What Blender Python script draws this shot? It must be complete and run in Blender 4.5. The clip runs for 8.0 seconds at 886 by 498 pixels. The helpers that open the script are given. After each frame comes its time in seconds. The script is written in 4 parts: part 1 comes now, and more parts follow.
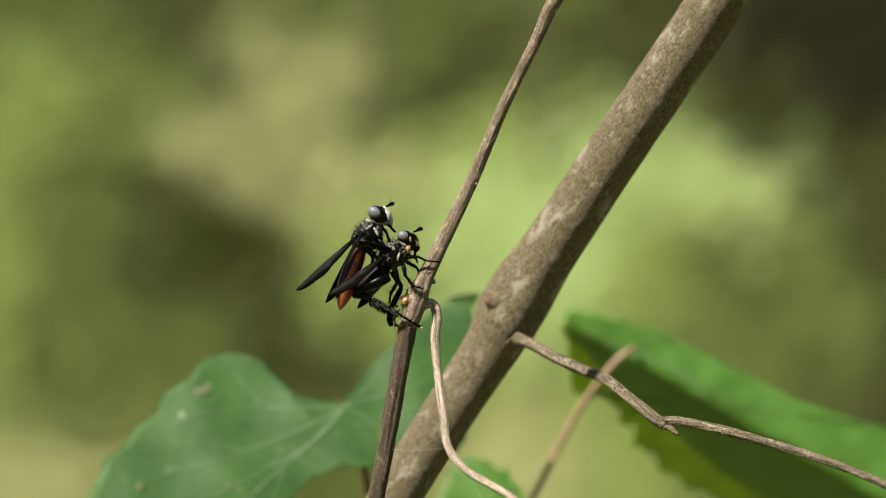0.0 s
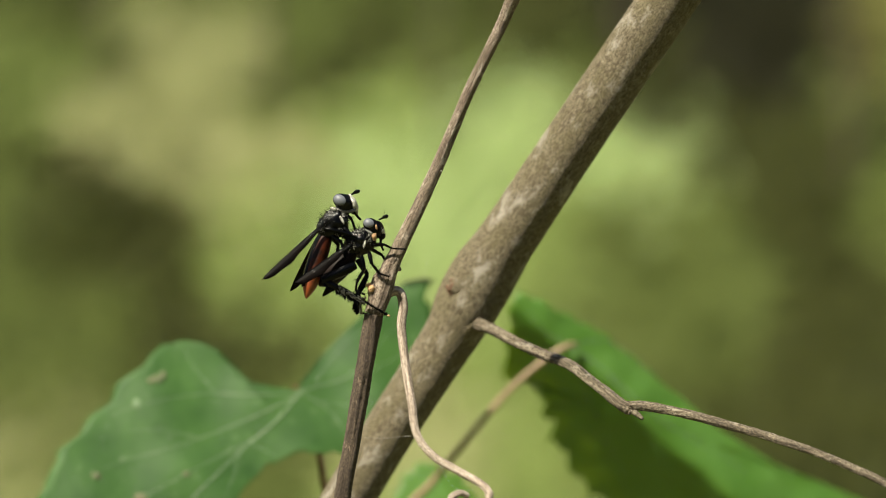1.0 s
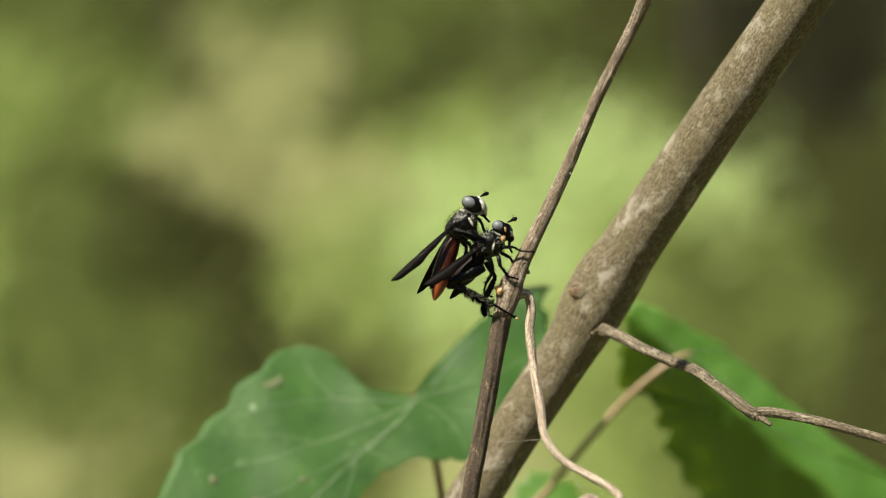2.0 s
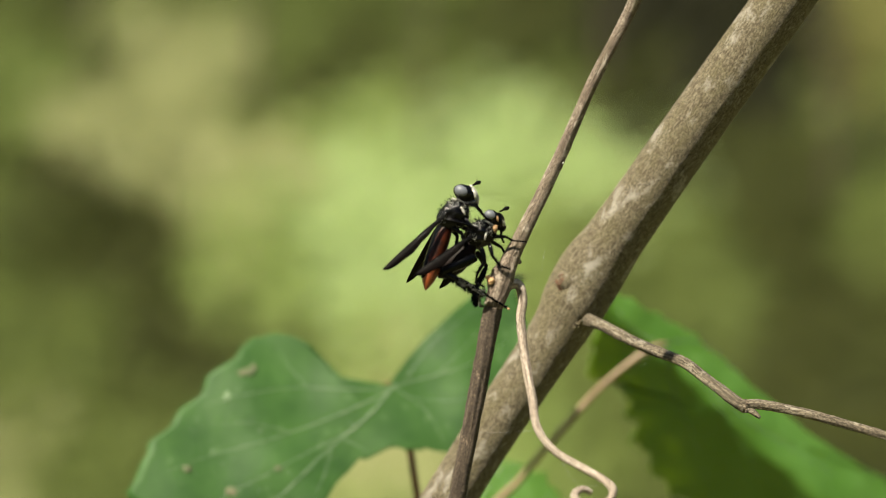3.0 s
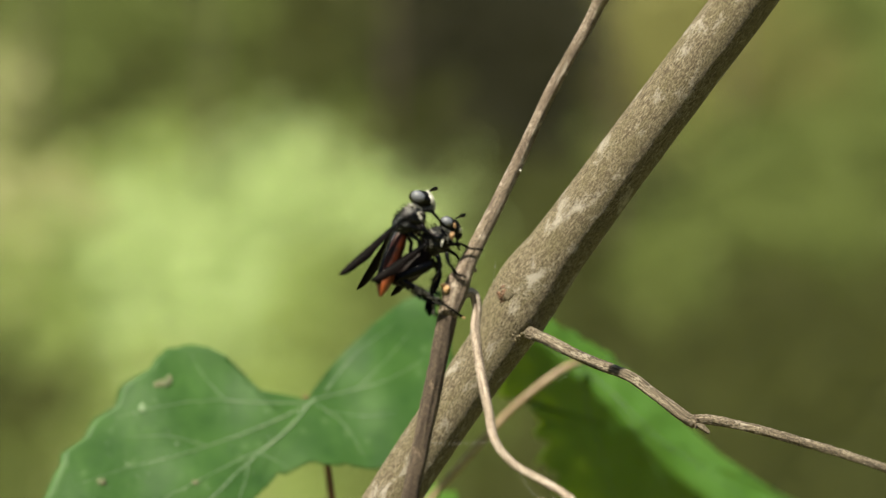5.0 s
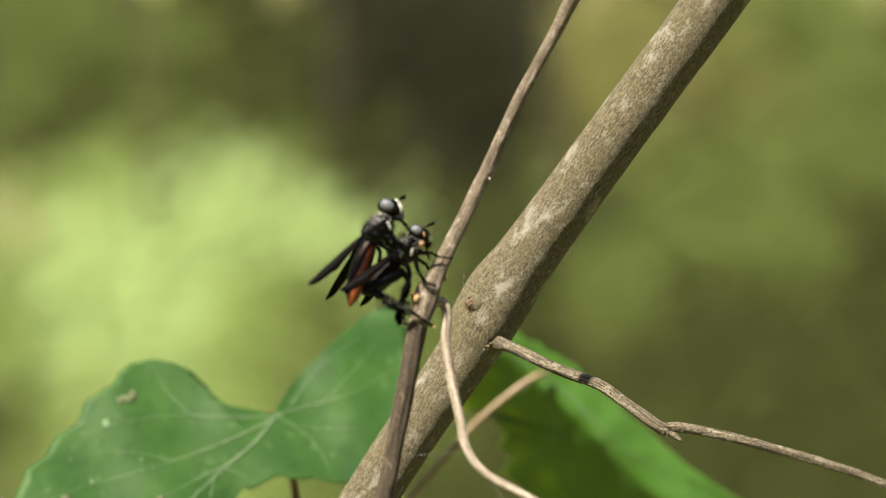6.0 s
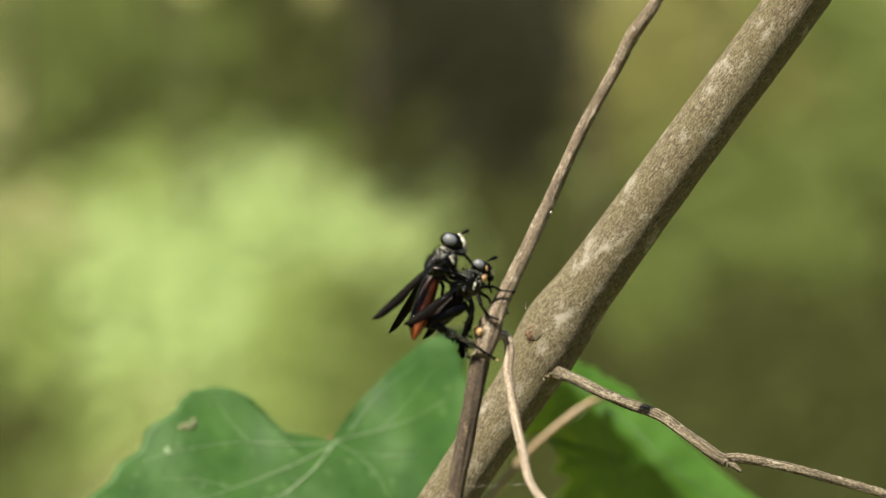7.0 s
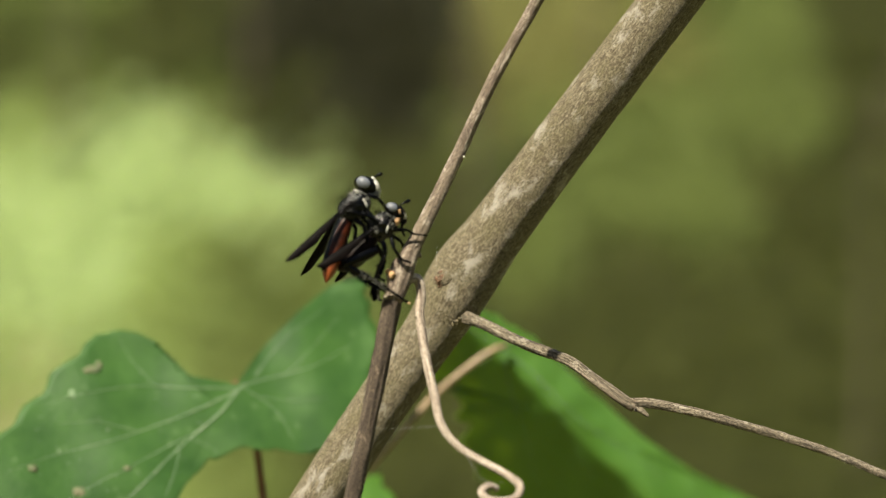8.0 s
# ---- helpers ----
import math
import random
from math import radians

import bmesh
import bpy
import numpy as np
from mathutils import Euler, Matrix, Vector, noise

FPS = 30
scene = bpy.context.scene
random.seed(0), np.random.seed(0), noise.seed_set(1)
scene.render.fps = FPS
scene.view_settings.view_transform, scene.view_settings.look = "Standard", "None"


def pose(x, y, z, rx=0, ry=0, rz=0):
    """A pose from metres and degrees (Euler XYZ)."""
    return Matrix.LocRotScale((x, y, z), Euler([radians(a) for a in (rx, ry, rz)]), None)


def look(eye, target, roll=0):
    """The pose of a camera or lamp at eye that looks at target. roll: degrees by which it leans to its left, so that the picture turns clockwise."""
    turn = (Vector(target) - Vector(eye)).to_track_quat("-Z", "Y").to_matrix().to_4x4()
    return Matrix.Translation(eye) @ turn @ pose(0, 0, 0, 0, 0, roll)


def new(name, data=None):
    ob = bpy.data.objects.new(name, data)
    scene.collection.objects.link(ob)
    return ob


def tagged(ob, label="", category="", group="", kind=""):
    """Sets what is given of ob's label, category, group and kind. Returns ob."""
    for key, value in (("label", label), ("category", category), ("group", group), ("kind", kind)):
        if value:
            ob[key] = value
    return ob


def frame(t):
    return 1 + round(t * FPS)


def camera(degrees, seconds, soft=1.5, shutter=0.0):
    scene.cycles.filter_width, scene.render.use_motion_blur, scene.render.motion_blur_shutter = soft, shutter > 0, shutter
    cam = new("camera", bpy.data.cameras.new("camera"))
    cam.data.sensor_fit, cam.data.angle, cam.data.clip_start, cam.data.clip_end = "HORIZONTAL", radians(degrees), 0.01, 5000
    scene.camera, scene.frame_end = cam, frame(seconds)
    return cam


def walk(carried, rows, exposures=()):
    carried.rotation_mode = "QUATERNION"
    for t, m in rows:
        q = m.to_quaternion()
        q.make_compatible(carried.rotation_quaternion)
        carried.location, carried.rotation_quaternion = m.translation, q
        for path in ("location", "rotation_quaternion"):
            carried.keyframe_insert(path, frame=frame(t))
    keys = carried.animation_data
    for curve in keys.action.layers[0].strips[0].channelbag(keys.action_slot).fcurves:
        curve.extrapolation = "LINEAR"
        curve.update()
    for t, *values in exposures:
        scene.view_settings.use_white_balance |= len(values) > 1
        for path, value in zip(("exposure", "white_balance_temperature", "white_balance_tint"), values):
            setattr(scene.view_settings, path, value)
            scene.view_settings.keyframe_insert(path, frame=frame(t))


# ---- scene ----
cam = camera(20.0, 8.0, soft=0.8)
PATH = [  # seconds, place in metres, turn to the left, tilt up, roll in degrees
    (0, 0.00000, -0.22118, 1.00000, -1.251, -0.591, -0.001),
    (0.1, -0.00084, -0.22146, 1.00014, -1.314, -0.354, -0.051),
    (0.2, -0.00168, -0.22174, 1.00027, -1.312, -0.107, -0.102),
    (0.3, -0.00252, -0.22202, 1.00040, -1.258, 0.065, -0.153),
    (0.4, -0.00336, -0.22230, 1.00054, -1.255, 0.030, -0.203),
    (0.5, -0.00420, -0.22258, 1.00067, -1.462, -0.109, -0.254),
    (0.7, -0.00498, -0.22192, 1.00091, -2.247, -1.010, -0.323),
    (0.9, -0.00575, -0.22127, 1.00114, -3.280, -1.221, -0.391),
    (1, -0.00614, -0.22094, 1.00125, -3.630, -1.209, -0.426),
    (1.2, -0.00613, -0.22060, 1.00021, -3.552, -0.902, -0.314),
    (1.3, -0.00613, -0.22042, 0.99969, -2.730, -0.712, -0.258),
    (1.5, -0.00612, -0.22008, 0.99865, -1.662, -0.422, -0.146),
    (1.7, -0.00790, -0.21980, 0.99886, -1.820, -0.525, -0.086),
    (2.8, -0.01769, -0.21824, 1.00002, -3.321, -0.849, 0.248),
    (3, -0.01874, -0.21728, 0.99963, -4.245, -0.977, 0.471),
    (3.2, -0.01972, -0.21685, 0.99909, -5.772, -0.863, 0.596),
    (3.5, -0.02119, -0.21621, 0.99829, -6.268, -0.903, 0.784),
    (3.7, -0.02264, -0.21541, 0.99806, -6.600, -0.698, 1.028),
    (4, -0.02481, -0.21421, 0.99773, -6.563, -0.364, 1.396),
    (4.2, -0.02639, -0.21358, 0.99702, -6.527, 0.045, 1.565),
    (4.3, -0.02718, -0.21326, 0.99667, -7.186, 0.075, 1.649),
    (4.5, -0.02876, -0.21263, 0.99597, -8.453, -0.044, 1.818),
    (4.7, -0.03210, -0.21167, 0.99697, -9.156, -0.127, 1.802),
    (5.8, -0.03520, -0.20974, 0.99435, -9.999, 0.722, 1.153),
    (6, -0.03573, -0.20893, 0.99526, -10.751, 0.577, 1.055),
    (6.2, -0.03546, -0.20908, 0.99518, -10.753, 0.752, 1.034),
    (6.5, -0.03504, -0.20931, 0.99507, -10.346, 0.956, 1.002),
    (6.7, -0.03645, -0.20976, 0.99630, -10.106, 1.163, 0.978),
    (6.8, -0.03715, -0.20998, 0.99692, -10.051, 1.019, 0.966),
    (7, -0.03856, -0.21042, 0.99816, -9.989, 0.538, 0.943),
    (7.2, -0.03917, -0.21030, 0.99745, -10.112, 0.506, 1.133),
    (7.3, -0.03947, -0.21023, 0.99709, -10.718, 0.456, 1.228),
    (7.5, -0.04008, -0.21011, 0.99638, -11.640, 0.333, 1.419),
    (7.7, -0.04068, -0.21028, 0.99650, -12.749, 0.142, 1.458),
    (7.8, -0.04098, -0.21037, 0.99657, -12.895, -0.015, 1.477),
    (8, -0.04158, -0.21054, 0.99669, -12.793, -0.318, 1.516),
]
walk(cam, [(t, pose(x, y, z, 0, 0, turn) @ pose(0, 0, 0, 90 + tilt) @ pose(0, 0, 0, 0, 0, roll)) for t, x, y, z, turn, tilt, roll in PATH],
     [(0, 1.43, 6900, 5), (1.5, 1.46, 6900, 5), (3.5, 1.54, 6900, 5), (4.5, 1.50, 6900, 5), (6, 1.69, 6900, 5), (8, 1.55, 6900, 5)])

# ---- light ----
SUN_FROM = Vector((-0.46, -0.38, 0.80)).normalized()
world = bpy.data.worlds.new("sky")
scene.world = world
world.use_nodes = True
wn = world.node_tree.nodes
sky = wn.new("ShaderNodeTexSky")
sky.sky_type, sky.sun_disc = "NISHITA", False
sky.sun_elevation = math.asin(SUN_FROM.z)
sky.sun_rotation = math.atan2(SUN_FROM.x, SUN_FROM.y)
world.node_tree.links.new(sky.outputs[0], wn["Background"].inputs[0])
wn["Background"].inputs[1].default_value = 0.05
sun = new("sun", bpy.data.lights.new("sun", "SUN"))
sun.data.energy, sun.data.angle, sun.data.color = 5.0, radians(0.8), (1.0, 0.93, 0.80)
sun.matrix_world = look(SUN_FROM * 5 + Vector((0, 0, 1)), (0, 0, 1))

# The lens: a wide aperture, focused a little behind the flies.
cam.data.dof.use_dof = True
cam.data.dof.focus_distance = 0.2230
cam.data.dof.aperture_fstop = cam.data.lens / 4.9

# ---- materials ----


def material(name):
    m = bpy.data.materials.new(name)
    m.use_nodes = True
    return m, m.node_tree, m.node_tree.nodes["Principled BSDF"]


def add(tree, kind, **values):
    n = tree.nodes.new(kind)
    for key, value in values.items():
        n.inputs[key].default_value = value
    return n


def coords(tree, kind, scale):
    """Texture coordinates of the given kind, scaled."""
    c, s = tree.nodes.new("ShaderNodeTexCoord"), tree.nodes.new("ShaderNodeMapping")
    s.inputs["Scale"].default_value = scale
    tree.links.new(c.outputs[kind], s.inputs["Vector"])
    return s.outputs[0]


def noise_tex(tree, vector, scale, detail=5, rough=0.6, distort=0.0):
    n = add(tree, "ShaderNodeTexNoise", Scale=scale, Detail=detail, Roughness=rough, Distortion=distort)
    tree.links.new(vector, n.inputs["Vector"])
    return n.outputs["Fac"]


def ramp(tree, value, *stops):
    r = tree.nodes.new("ShaderNodeValToRGB")
    while len(r.color_ramp.elements) < len(stops):
        r.color_ramp.elements.new(0.5)
    for e, (at, colour) in zip(r.color_ramp.elements, stops):
        e.position = at
        e.color = (*colour, 1) if len(colour) == 3 else colour
    tree.links.new(value, r.inputs[0])
    return r.outputs[0]


def blend(tree, fac, a, b, how="MIX"):
    m = tree.nodes.new("ShaderNodeMix")
    m.data_type, m.blend_type = "RGBA", how
    for socket, value in ((m.inputs[0], fac), (m.inputs[6], a), (m.inputs[7], b)):
        if isinstance(value, (int, float)):
            socket.default_value = value
        elif isinstance(value, tuple):
            socket.default_value = (*value, 1)
        else:
            tree.links.new(value, socket)
    return m.outputs[2]


def bump(tree, shader, height, strength, distance):
    b = add(tree, "ShaderNodeBump", Strength=strength, Distance=distance)
    tree.links.new(height, b.inputs["Height"])
    tree.links.new(b.outputs[0], shader.inputs["Normal"])


def grey(v):
    return (v, v, v)


def bark(name, dark, mid, pale, patch, patch_at, groove=3.0, fine=1.0, depth=0.00012, speck=0.55, even=0.10, soft_edge=0.07, patch_by=0.85, stretch=0.34, spread=0.6, moss=None):
    """Bark on tubes: lengthwise grooves, fine specks, pale patches and a film of moss; the coordinates are millimetres round and along."""
    m, t, p = material(name)
    along = coords(t, "UV", (groove * 0.7, stretch, 1))
    cells = coords(t, "UV", (1, 0.6, 1))
    lines = noise_tex(t, along, 1.0, 9, 0.75, 0.25)
    specks = noise_tex(t, cells, 5.0 * fine, 6, 0.75)
    blotch = noise_tex(t, cells, spread, 4, 0.6, 0.3)
    c = ramp(t, lines, (0.5 - even, dark), (0.5, mid), (0.5 + even, pale))
    if moss:
        film = noise_tex(t, coords(t, "UV", (1.3, 0.5, 1)), 0.35, 5, 0.7)
        c = blend(t, ramp(t, film, (0.45, grey(0)), (0.6, grey(0.65))), c, blend(t, lines, moss, mid))
    c = blend(t, ramp(t, specks, (0.43, grey(speck)), (0.54, grey(0.0))), c, dark)
    ragged = blend(t, 0.22, blotch, specks)
    edge = ramp(t, ragged, (patch_at, grey(0)), (patch_at + soft_edge, grey(patch_by)))
    c = blend(t, edge, c, blend(t, specks, patch, pale))
    t.links.new(c, p.inputs["Base Color"])
    p.inputs["Roughness"].default_value = 0.78
    p.inputs["Specular IOR Level"].default_value = 0.3
    height = blend(t, 0.65, lines, specks)
    bump(t, p, height, 1.0, depth * 1.8)
    return m


def leaf_material(name, deep, light, vein_tint, gloss=0.38, through_light=0.35, glow=(0.25, 0.42, 0.04), shine=0.22, size=1.0):
    m, t, p = material(name)
    c = coords(t, "Object", (1000 / size,) * 3)
    big, small = noise_tex(t, c, 0.22, 6, 0.65), noise_tex(t, c, 1.6, 6, 0.7)
    base = ramp(t, big, (0.35, deep), (0.65, light))
    base = blend(t, ramp(t, small, (0.3, grey(0.35)), (0.6, grey(0))), base, deep)
    spots = add(t, "ShaderNodeTexVoronoi", Scale=0.33)
    t.links.new(c, spots.inputs["Vector"])
    base = blend(t, ramp(t, spots.outputs["Distance"], (0.10, grey(0.5)), (0.17, grey(0))), base, vein_tint)
    t.links.new(base, p.inputs["Base Color"])
    p.inputs["Roughness"].default_value = gloss
    p.inputs["Specular IOR Level"].default_value = shine
    bump(t, p, small, 0.5, 0.00015 * size)
    tr = add(t, "ShaderNodeBsdfTranslucent", Color=(*glow, 1))
    mix = add(t, "ShaderNodeMixShader", Fac=through_light)
    t.links.new(p.outputs[0], mix.inputs[1])
    t.links.new(tr.outputs[0], mix.inputs[2])
    t.links.new(mix.outputs[0], t.nodes["Material Output"].inputs[0])
    return m


def foliage(name, dark, light, glow, through_light=0.4):
    """Leaves of the undergrowth, each a little different."""
    m, t, p = material(name)
    g = t.nodes.new("ShaderNodeNewGeometry")
    c = coords(t, "Object", (40, 40, 40))
    base = ramp(t, g.outputs["Random Per Island"], (0.0, dark), (1.0, light))
    base = blend(t, ramp(t, noise_tex(t, c, 1.0), (0.35, grey(0.4)), (0.6, grey(0))), base, dark)
    t.links.new(base, p.inputs["Base Color"])
    p.inputs["Roughness"].default_value = 0.6
    p.inputs["Specular IOR Level"].default_value = 0.12
    tr = add(t, "ShaderNodeBsdfTranslucent", Color=(*glow, 1))
    mix = add(t, "ShaderNodeMixShader", Fac=through_light)
    t.links.new(p.outputs[0], mix.inputs[1])
    t.links.new(tr.outputs[0], mix.inputs[2])
    t.links.new(mix.outputs[0], t.nodes["Material Output"].inputs[0])
    return m


def plain(name, a, b, scale, rough, metal=0.0, coat=0.0, relief=0.0, fleck=None, shine=0.5):
    m, t, p = material(name)
    c = coords(t, "Object", (1000,) * 3)
    n = noise_tex(t, c, scale, 5, 0.7)
    col = ramp(t, n, (0.35, a), (0.65, b))
    if fleck:
        col = blend(t, ramp(t, noise_tex(t, c, 2.6, 7, 0.85), (0.61, grey(0)), (0.66, grey(1))), col, fleck)
    t.links.new(col, p.inputs["Base Color"])
    p.inputs["Roughness"].default_value, p.inputs["Metallic"].default_value = rough, metal
    p.inputs["Specular IOR Level"].default_value = shine
    p.inputs["Coat Weight"].default_value, p.inputs["Coat Roughness"].default_value = coat, 0.12
    if relief:
        bump(t, p, n, 0.6, relief)
    return m


STEM_BARK = bark("stem_bark", (0.048, 0.036, 0.021), (0.190, 0.155, 0.097), (0.345, 0.30, 0.212), (0.48, 0.455, 0.43), 0.54, 7.0, 1.3, 0.00035, 0.7, 0.12, 0.09, 0.75, 1.3, 0.42, (0.150, 0.135, 0.054))
TWIG_BARK = bark("twig_bark", (0.042, 0.029, 0.021), (0.22, 0.166, 0.126), (0.40, 0.335, 0.265), (0.50, 0.45, 0.38), 0.54, 4.0, 1.0, 0.00025, 0.65, 0.13, 0.07, 0.75, 0.35, 0.7, (0.14, 0.12, 0.065))
# its dark tone carries the lower twig's shade; also used for truly dark bark
DARK_SHADED_BARK = bark("dark_shaded_bark", (0.020, 0.014, 0.010), (0.075, 0.054, 0.038), (0.15, 0.115, 0.082), (0.36, 0.27, 0.19), 0.585, 4.0, 1.2, 0.0002, 0.65, 0.18, 0.05, 0.8, 0.35, 0.8)
TENDRIL_BARK = bark("tendril_bark", (0.09, 0.063, 0.046), (0.37, 0.30, 0.24), (0.53, 0.455, 0.38), (0.60, 0.54, 0.47), 0.56, 4.0, 1.0, 0.0002, 0.5, 0.11, 0.08, 0.7, 0.22, 0.6)
BRANCH_BARK = bark("branch_bark", (0.028, 0.021, 0.014), (0.20, 0.16, 0.112), (0.41, 0.35, 0.26), (0.50, 0.455, 0.385), 0.56, 4.5, 1.0, 0.00045, 0.75, 0.13, 0.06, 0.7, 0.25, 0.8)
KNOT_BARK = plain("knot_bark", (0.035, 0.018, 0.010), (0.20, 0.105, 0.055), 3.0, 0.8, relief=0.0003)
FLAKE = plain("lichen_flakes", (0.06, 0.046, 0.026), (0.24, 0.195, 0.12), 2.0, 0.85, relief=0.0001)
PALE_WOOD = plain("pale_wood", (0.26, 0.14, 0.055), (0.48, 0.31, 0.16), 3.0, 0.8, relief=0.0001)
LEAF_GREEN = leaf_material("leaf_green", (0.021, 0.060, 0.013), (0.042, 0.100, 0.022), (0.07, 0.13, 0.045), 0.5, 0.24, (0.13, 0.29, 0.018), 0.16)
LEAF_SHADE = leaf_material("leaf_shade", (0.050, 0.130, 0.020), (0.088, 0.195, 0.044), (0.11, 0.21, 0.05), 0.42, 0.42, (0.50, 0.62, 0.005), 0.32)
VEIN_PALE = plain("vein_pale", (0.06, 0.125, 0.045), (0.17, 0.22, 0.13), 1.3, 0.5)
SPECK_PALE = plain("speck_pale", (0.045, 0.10, 0.032), (0.09, 0.14, 0.06), 1.0, 0.6)
LEAF_SCAR = plain("leaf_scar", (0.045, 0.07, 0.024), (0.10, 0.09, 0.046), 1.6, 0.8)
PETIOLE_RED = plain("petiole_red", (0.10, 0.03, 0.015), (0.17, 0.06, 0.03), 1.2, 0.5)
PETIOLE_PALE = plain("petiole_pale", (0.16, 0.105, 0.06), (0.24, 0.17, 0.098), 0.8, 0.5)
CHITIN = plain("black_chitin", (0.0003, 0.0003, 0.0004), (0.0009, 0.0009, 0.0011), 9.0, 0.14, relief=0.00004, shine=0.13)
DUSTED = plain("dusted_thorax", (0.0003, 0.0003, 0.0004), (0.001, 0.001, 0.0012), 5.0, 0.17, relief=0.00010, fleck=(0.10, 0.097, 0.088), shine=0.2)
EYE = plain("compound_eye", (0.0006, 0.0006, 0.0006), (0.0015, 0.0015, 0.0015), 4.0, 0.25, shine=0.25)
# grey that paints the sky's reflection on the eyes
EYE_SKY = plain("eye_sky_grey", (0.070, 0.075, 0.088), (0.098, 0.105, 0.12), 5.0, 0.5, shine=0.4)
FACE = plain("silver_face", (0.06, 0.055, 0.045), (0.62, 0.60, 0.54), 2.6, 0.4, relief=0.0001)
CHEEK = plain("silver_cheek", (0.012, 0.012, 0.011), (0.12, 0.118, 0.11), 4.0, 0.45, relief=0.0001)
PILE = plain("silver_pile", (0.10, 0.097, 0.088), (0.32, 0.31, 0.28), 3.0, 0.4)
ORANGE = plain("orange_abdomen", (0.08, 0.015, 0.003), (0.20, 0.043, 0.006), 1.5, 0.45, coat=0.05, relief=0.00003)
RUST = plain("rusty_abdomen", (0.006, 0.002, 0.001), (0.055, 0.010, 0.002), 0.8, 0.45, relief=0.00005, shine=0.15)
BLACK_RUST = plain("blackish_abdomen", (0.001, 0.0008, 0.0007), (0.008, 0.0026, 0.0016), 0.9, 0.5, relief=0.00005, shine=0.06)
POLLEN = plain("pollen_mass", (0.10, 0.05, 0.02), (0.33, 0.20, 0.09), 4.0, 0.6, relief=0.0001)


def wing_material():
    m, t, p = material("smoky_wing")
    c = coords(t, "Object", (1000,) * 3)
    n = noise_tex(t, c, 1.2, 4)
    t.links.new(ramp(t, n, (0.3, (0.0006, 0.0004, 0.0004)), (0.7, (0.004, 0.0026, 0.0022))), p.inputs["Base Color"])
    p.inputs["Roughness"].default_value = 0.5
    p.inputs["Specular IOR Level"].default_value = 0.03
    see = add(t, "ShaderNodeBsdfTransparent", Color=(0.38, 0.22, 0.14, 1))
    mix = add(t, "ShaderNodeMixShader", Fac=0.08)
    t.links.new(p.outputs[0], mix.inputs[1])
    t.links.new(see.outputs[0], mix.inputs[2])
    t.links.new(mix.outputs[0], t.nodes["Material Output"].inputs[0])
    return m


WING = wing_material()


def silk_material():
    m, t, p = material("spider_silk")
    p.inputs["Base Color"].default_value = (0.45, 0.45, 0.43, 1)
    p.inputs["Roughness"].default_value = 0.3
    return m


SILK = silk_material()

# ---- shape helpers: millimetres round the fork of the twig, which is 1 m above the ground ----


def at(x, y, z):
    return Vector((x / 1000, y / 1000, 1 + z / 1000))


def thing(name, place, label, category, group="", kind=""):
    ob = new(name)
    ob.location = place
    ob.empty_display_size = 0.002
    return tagged(ob, label, category, group, kind)


def base_of(ob):
    """The place of the top-level thing above ob."""
    return ob.location.copy() if ob.parent is None else base_of(ob.parent) + ob.location


def part(name, bm, mat, parent, label="", smooth=True, pivot=None):
    """A mesh in world places, as one object under its thing or part."""
    me = bpy.data.meshes.new(name)
    base = base_of(parent)
    o = pivot or base
    for v in bm.verts:
        v.co -= o
    for f in bm.faces:
        f.smooth = smooth
    bm.to_mesh(me)
    bm.free()
    me.materials.append(mat)
    ob = new(name, me)
    ob.parent = parent
    ob.location = o - base
    return tagged(ob, label) if label else ob


def spline(points, step):
    """Points along a smooth curve through the given ones (x, y, z, radius), about step apart."""
    pts = [np.array(p, float) for p in points]
    pts = [2 * pts[0] - pts[1], *pts, 2 * pts[-1] - pts[-2]]
    out = []
    for a, b, c, d in zip(pts, pts[1:], pts[2:], pts[3:]):
        n = max(2, int(np.linalg.norm((c - b)[:3]) / step))
        for k in range(n):
            s = k / n
            out.append(0.5 * (2 * b + (c - a) * s + (2 * a - 5 * b + 4 * c - d) * s * s + (3 * b - a - 3 * c + d) * s**3))
    return out + [pts[-2]]


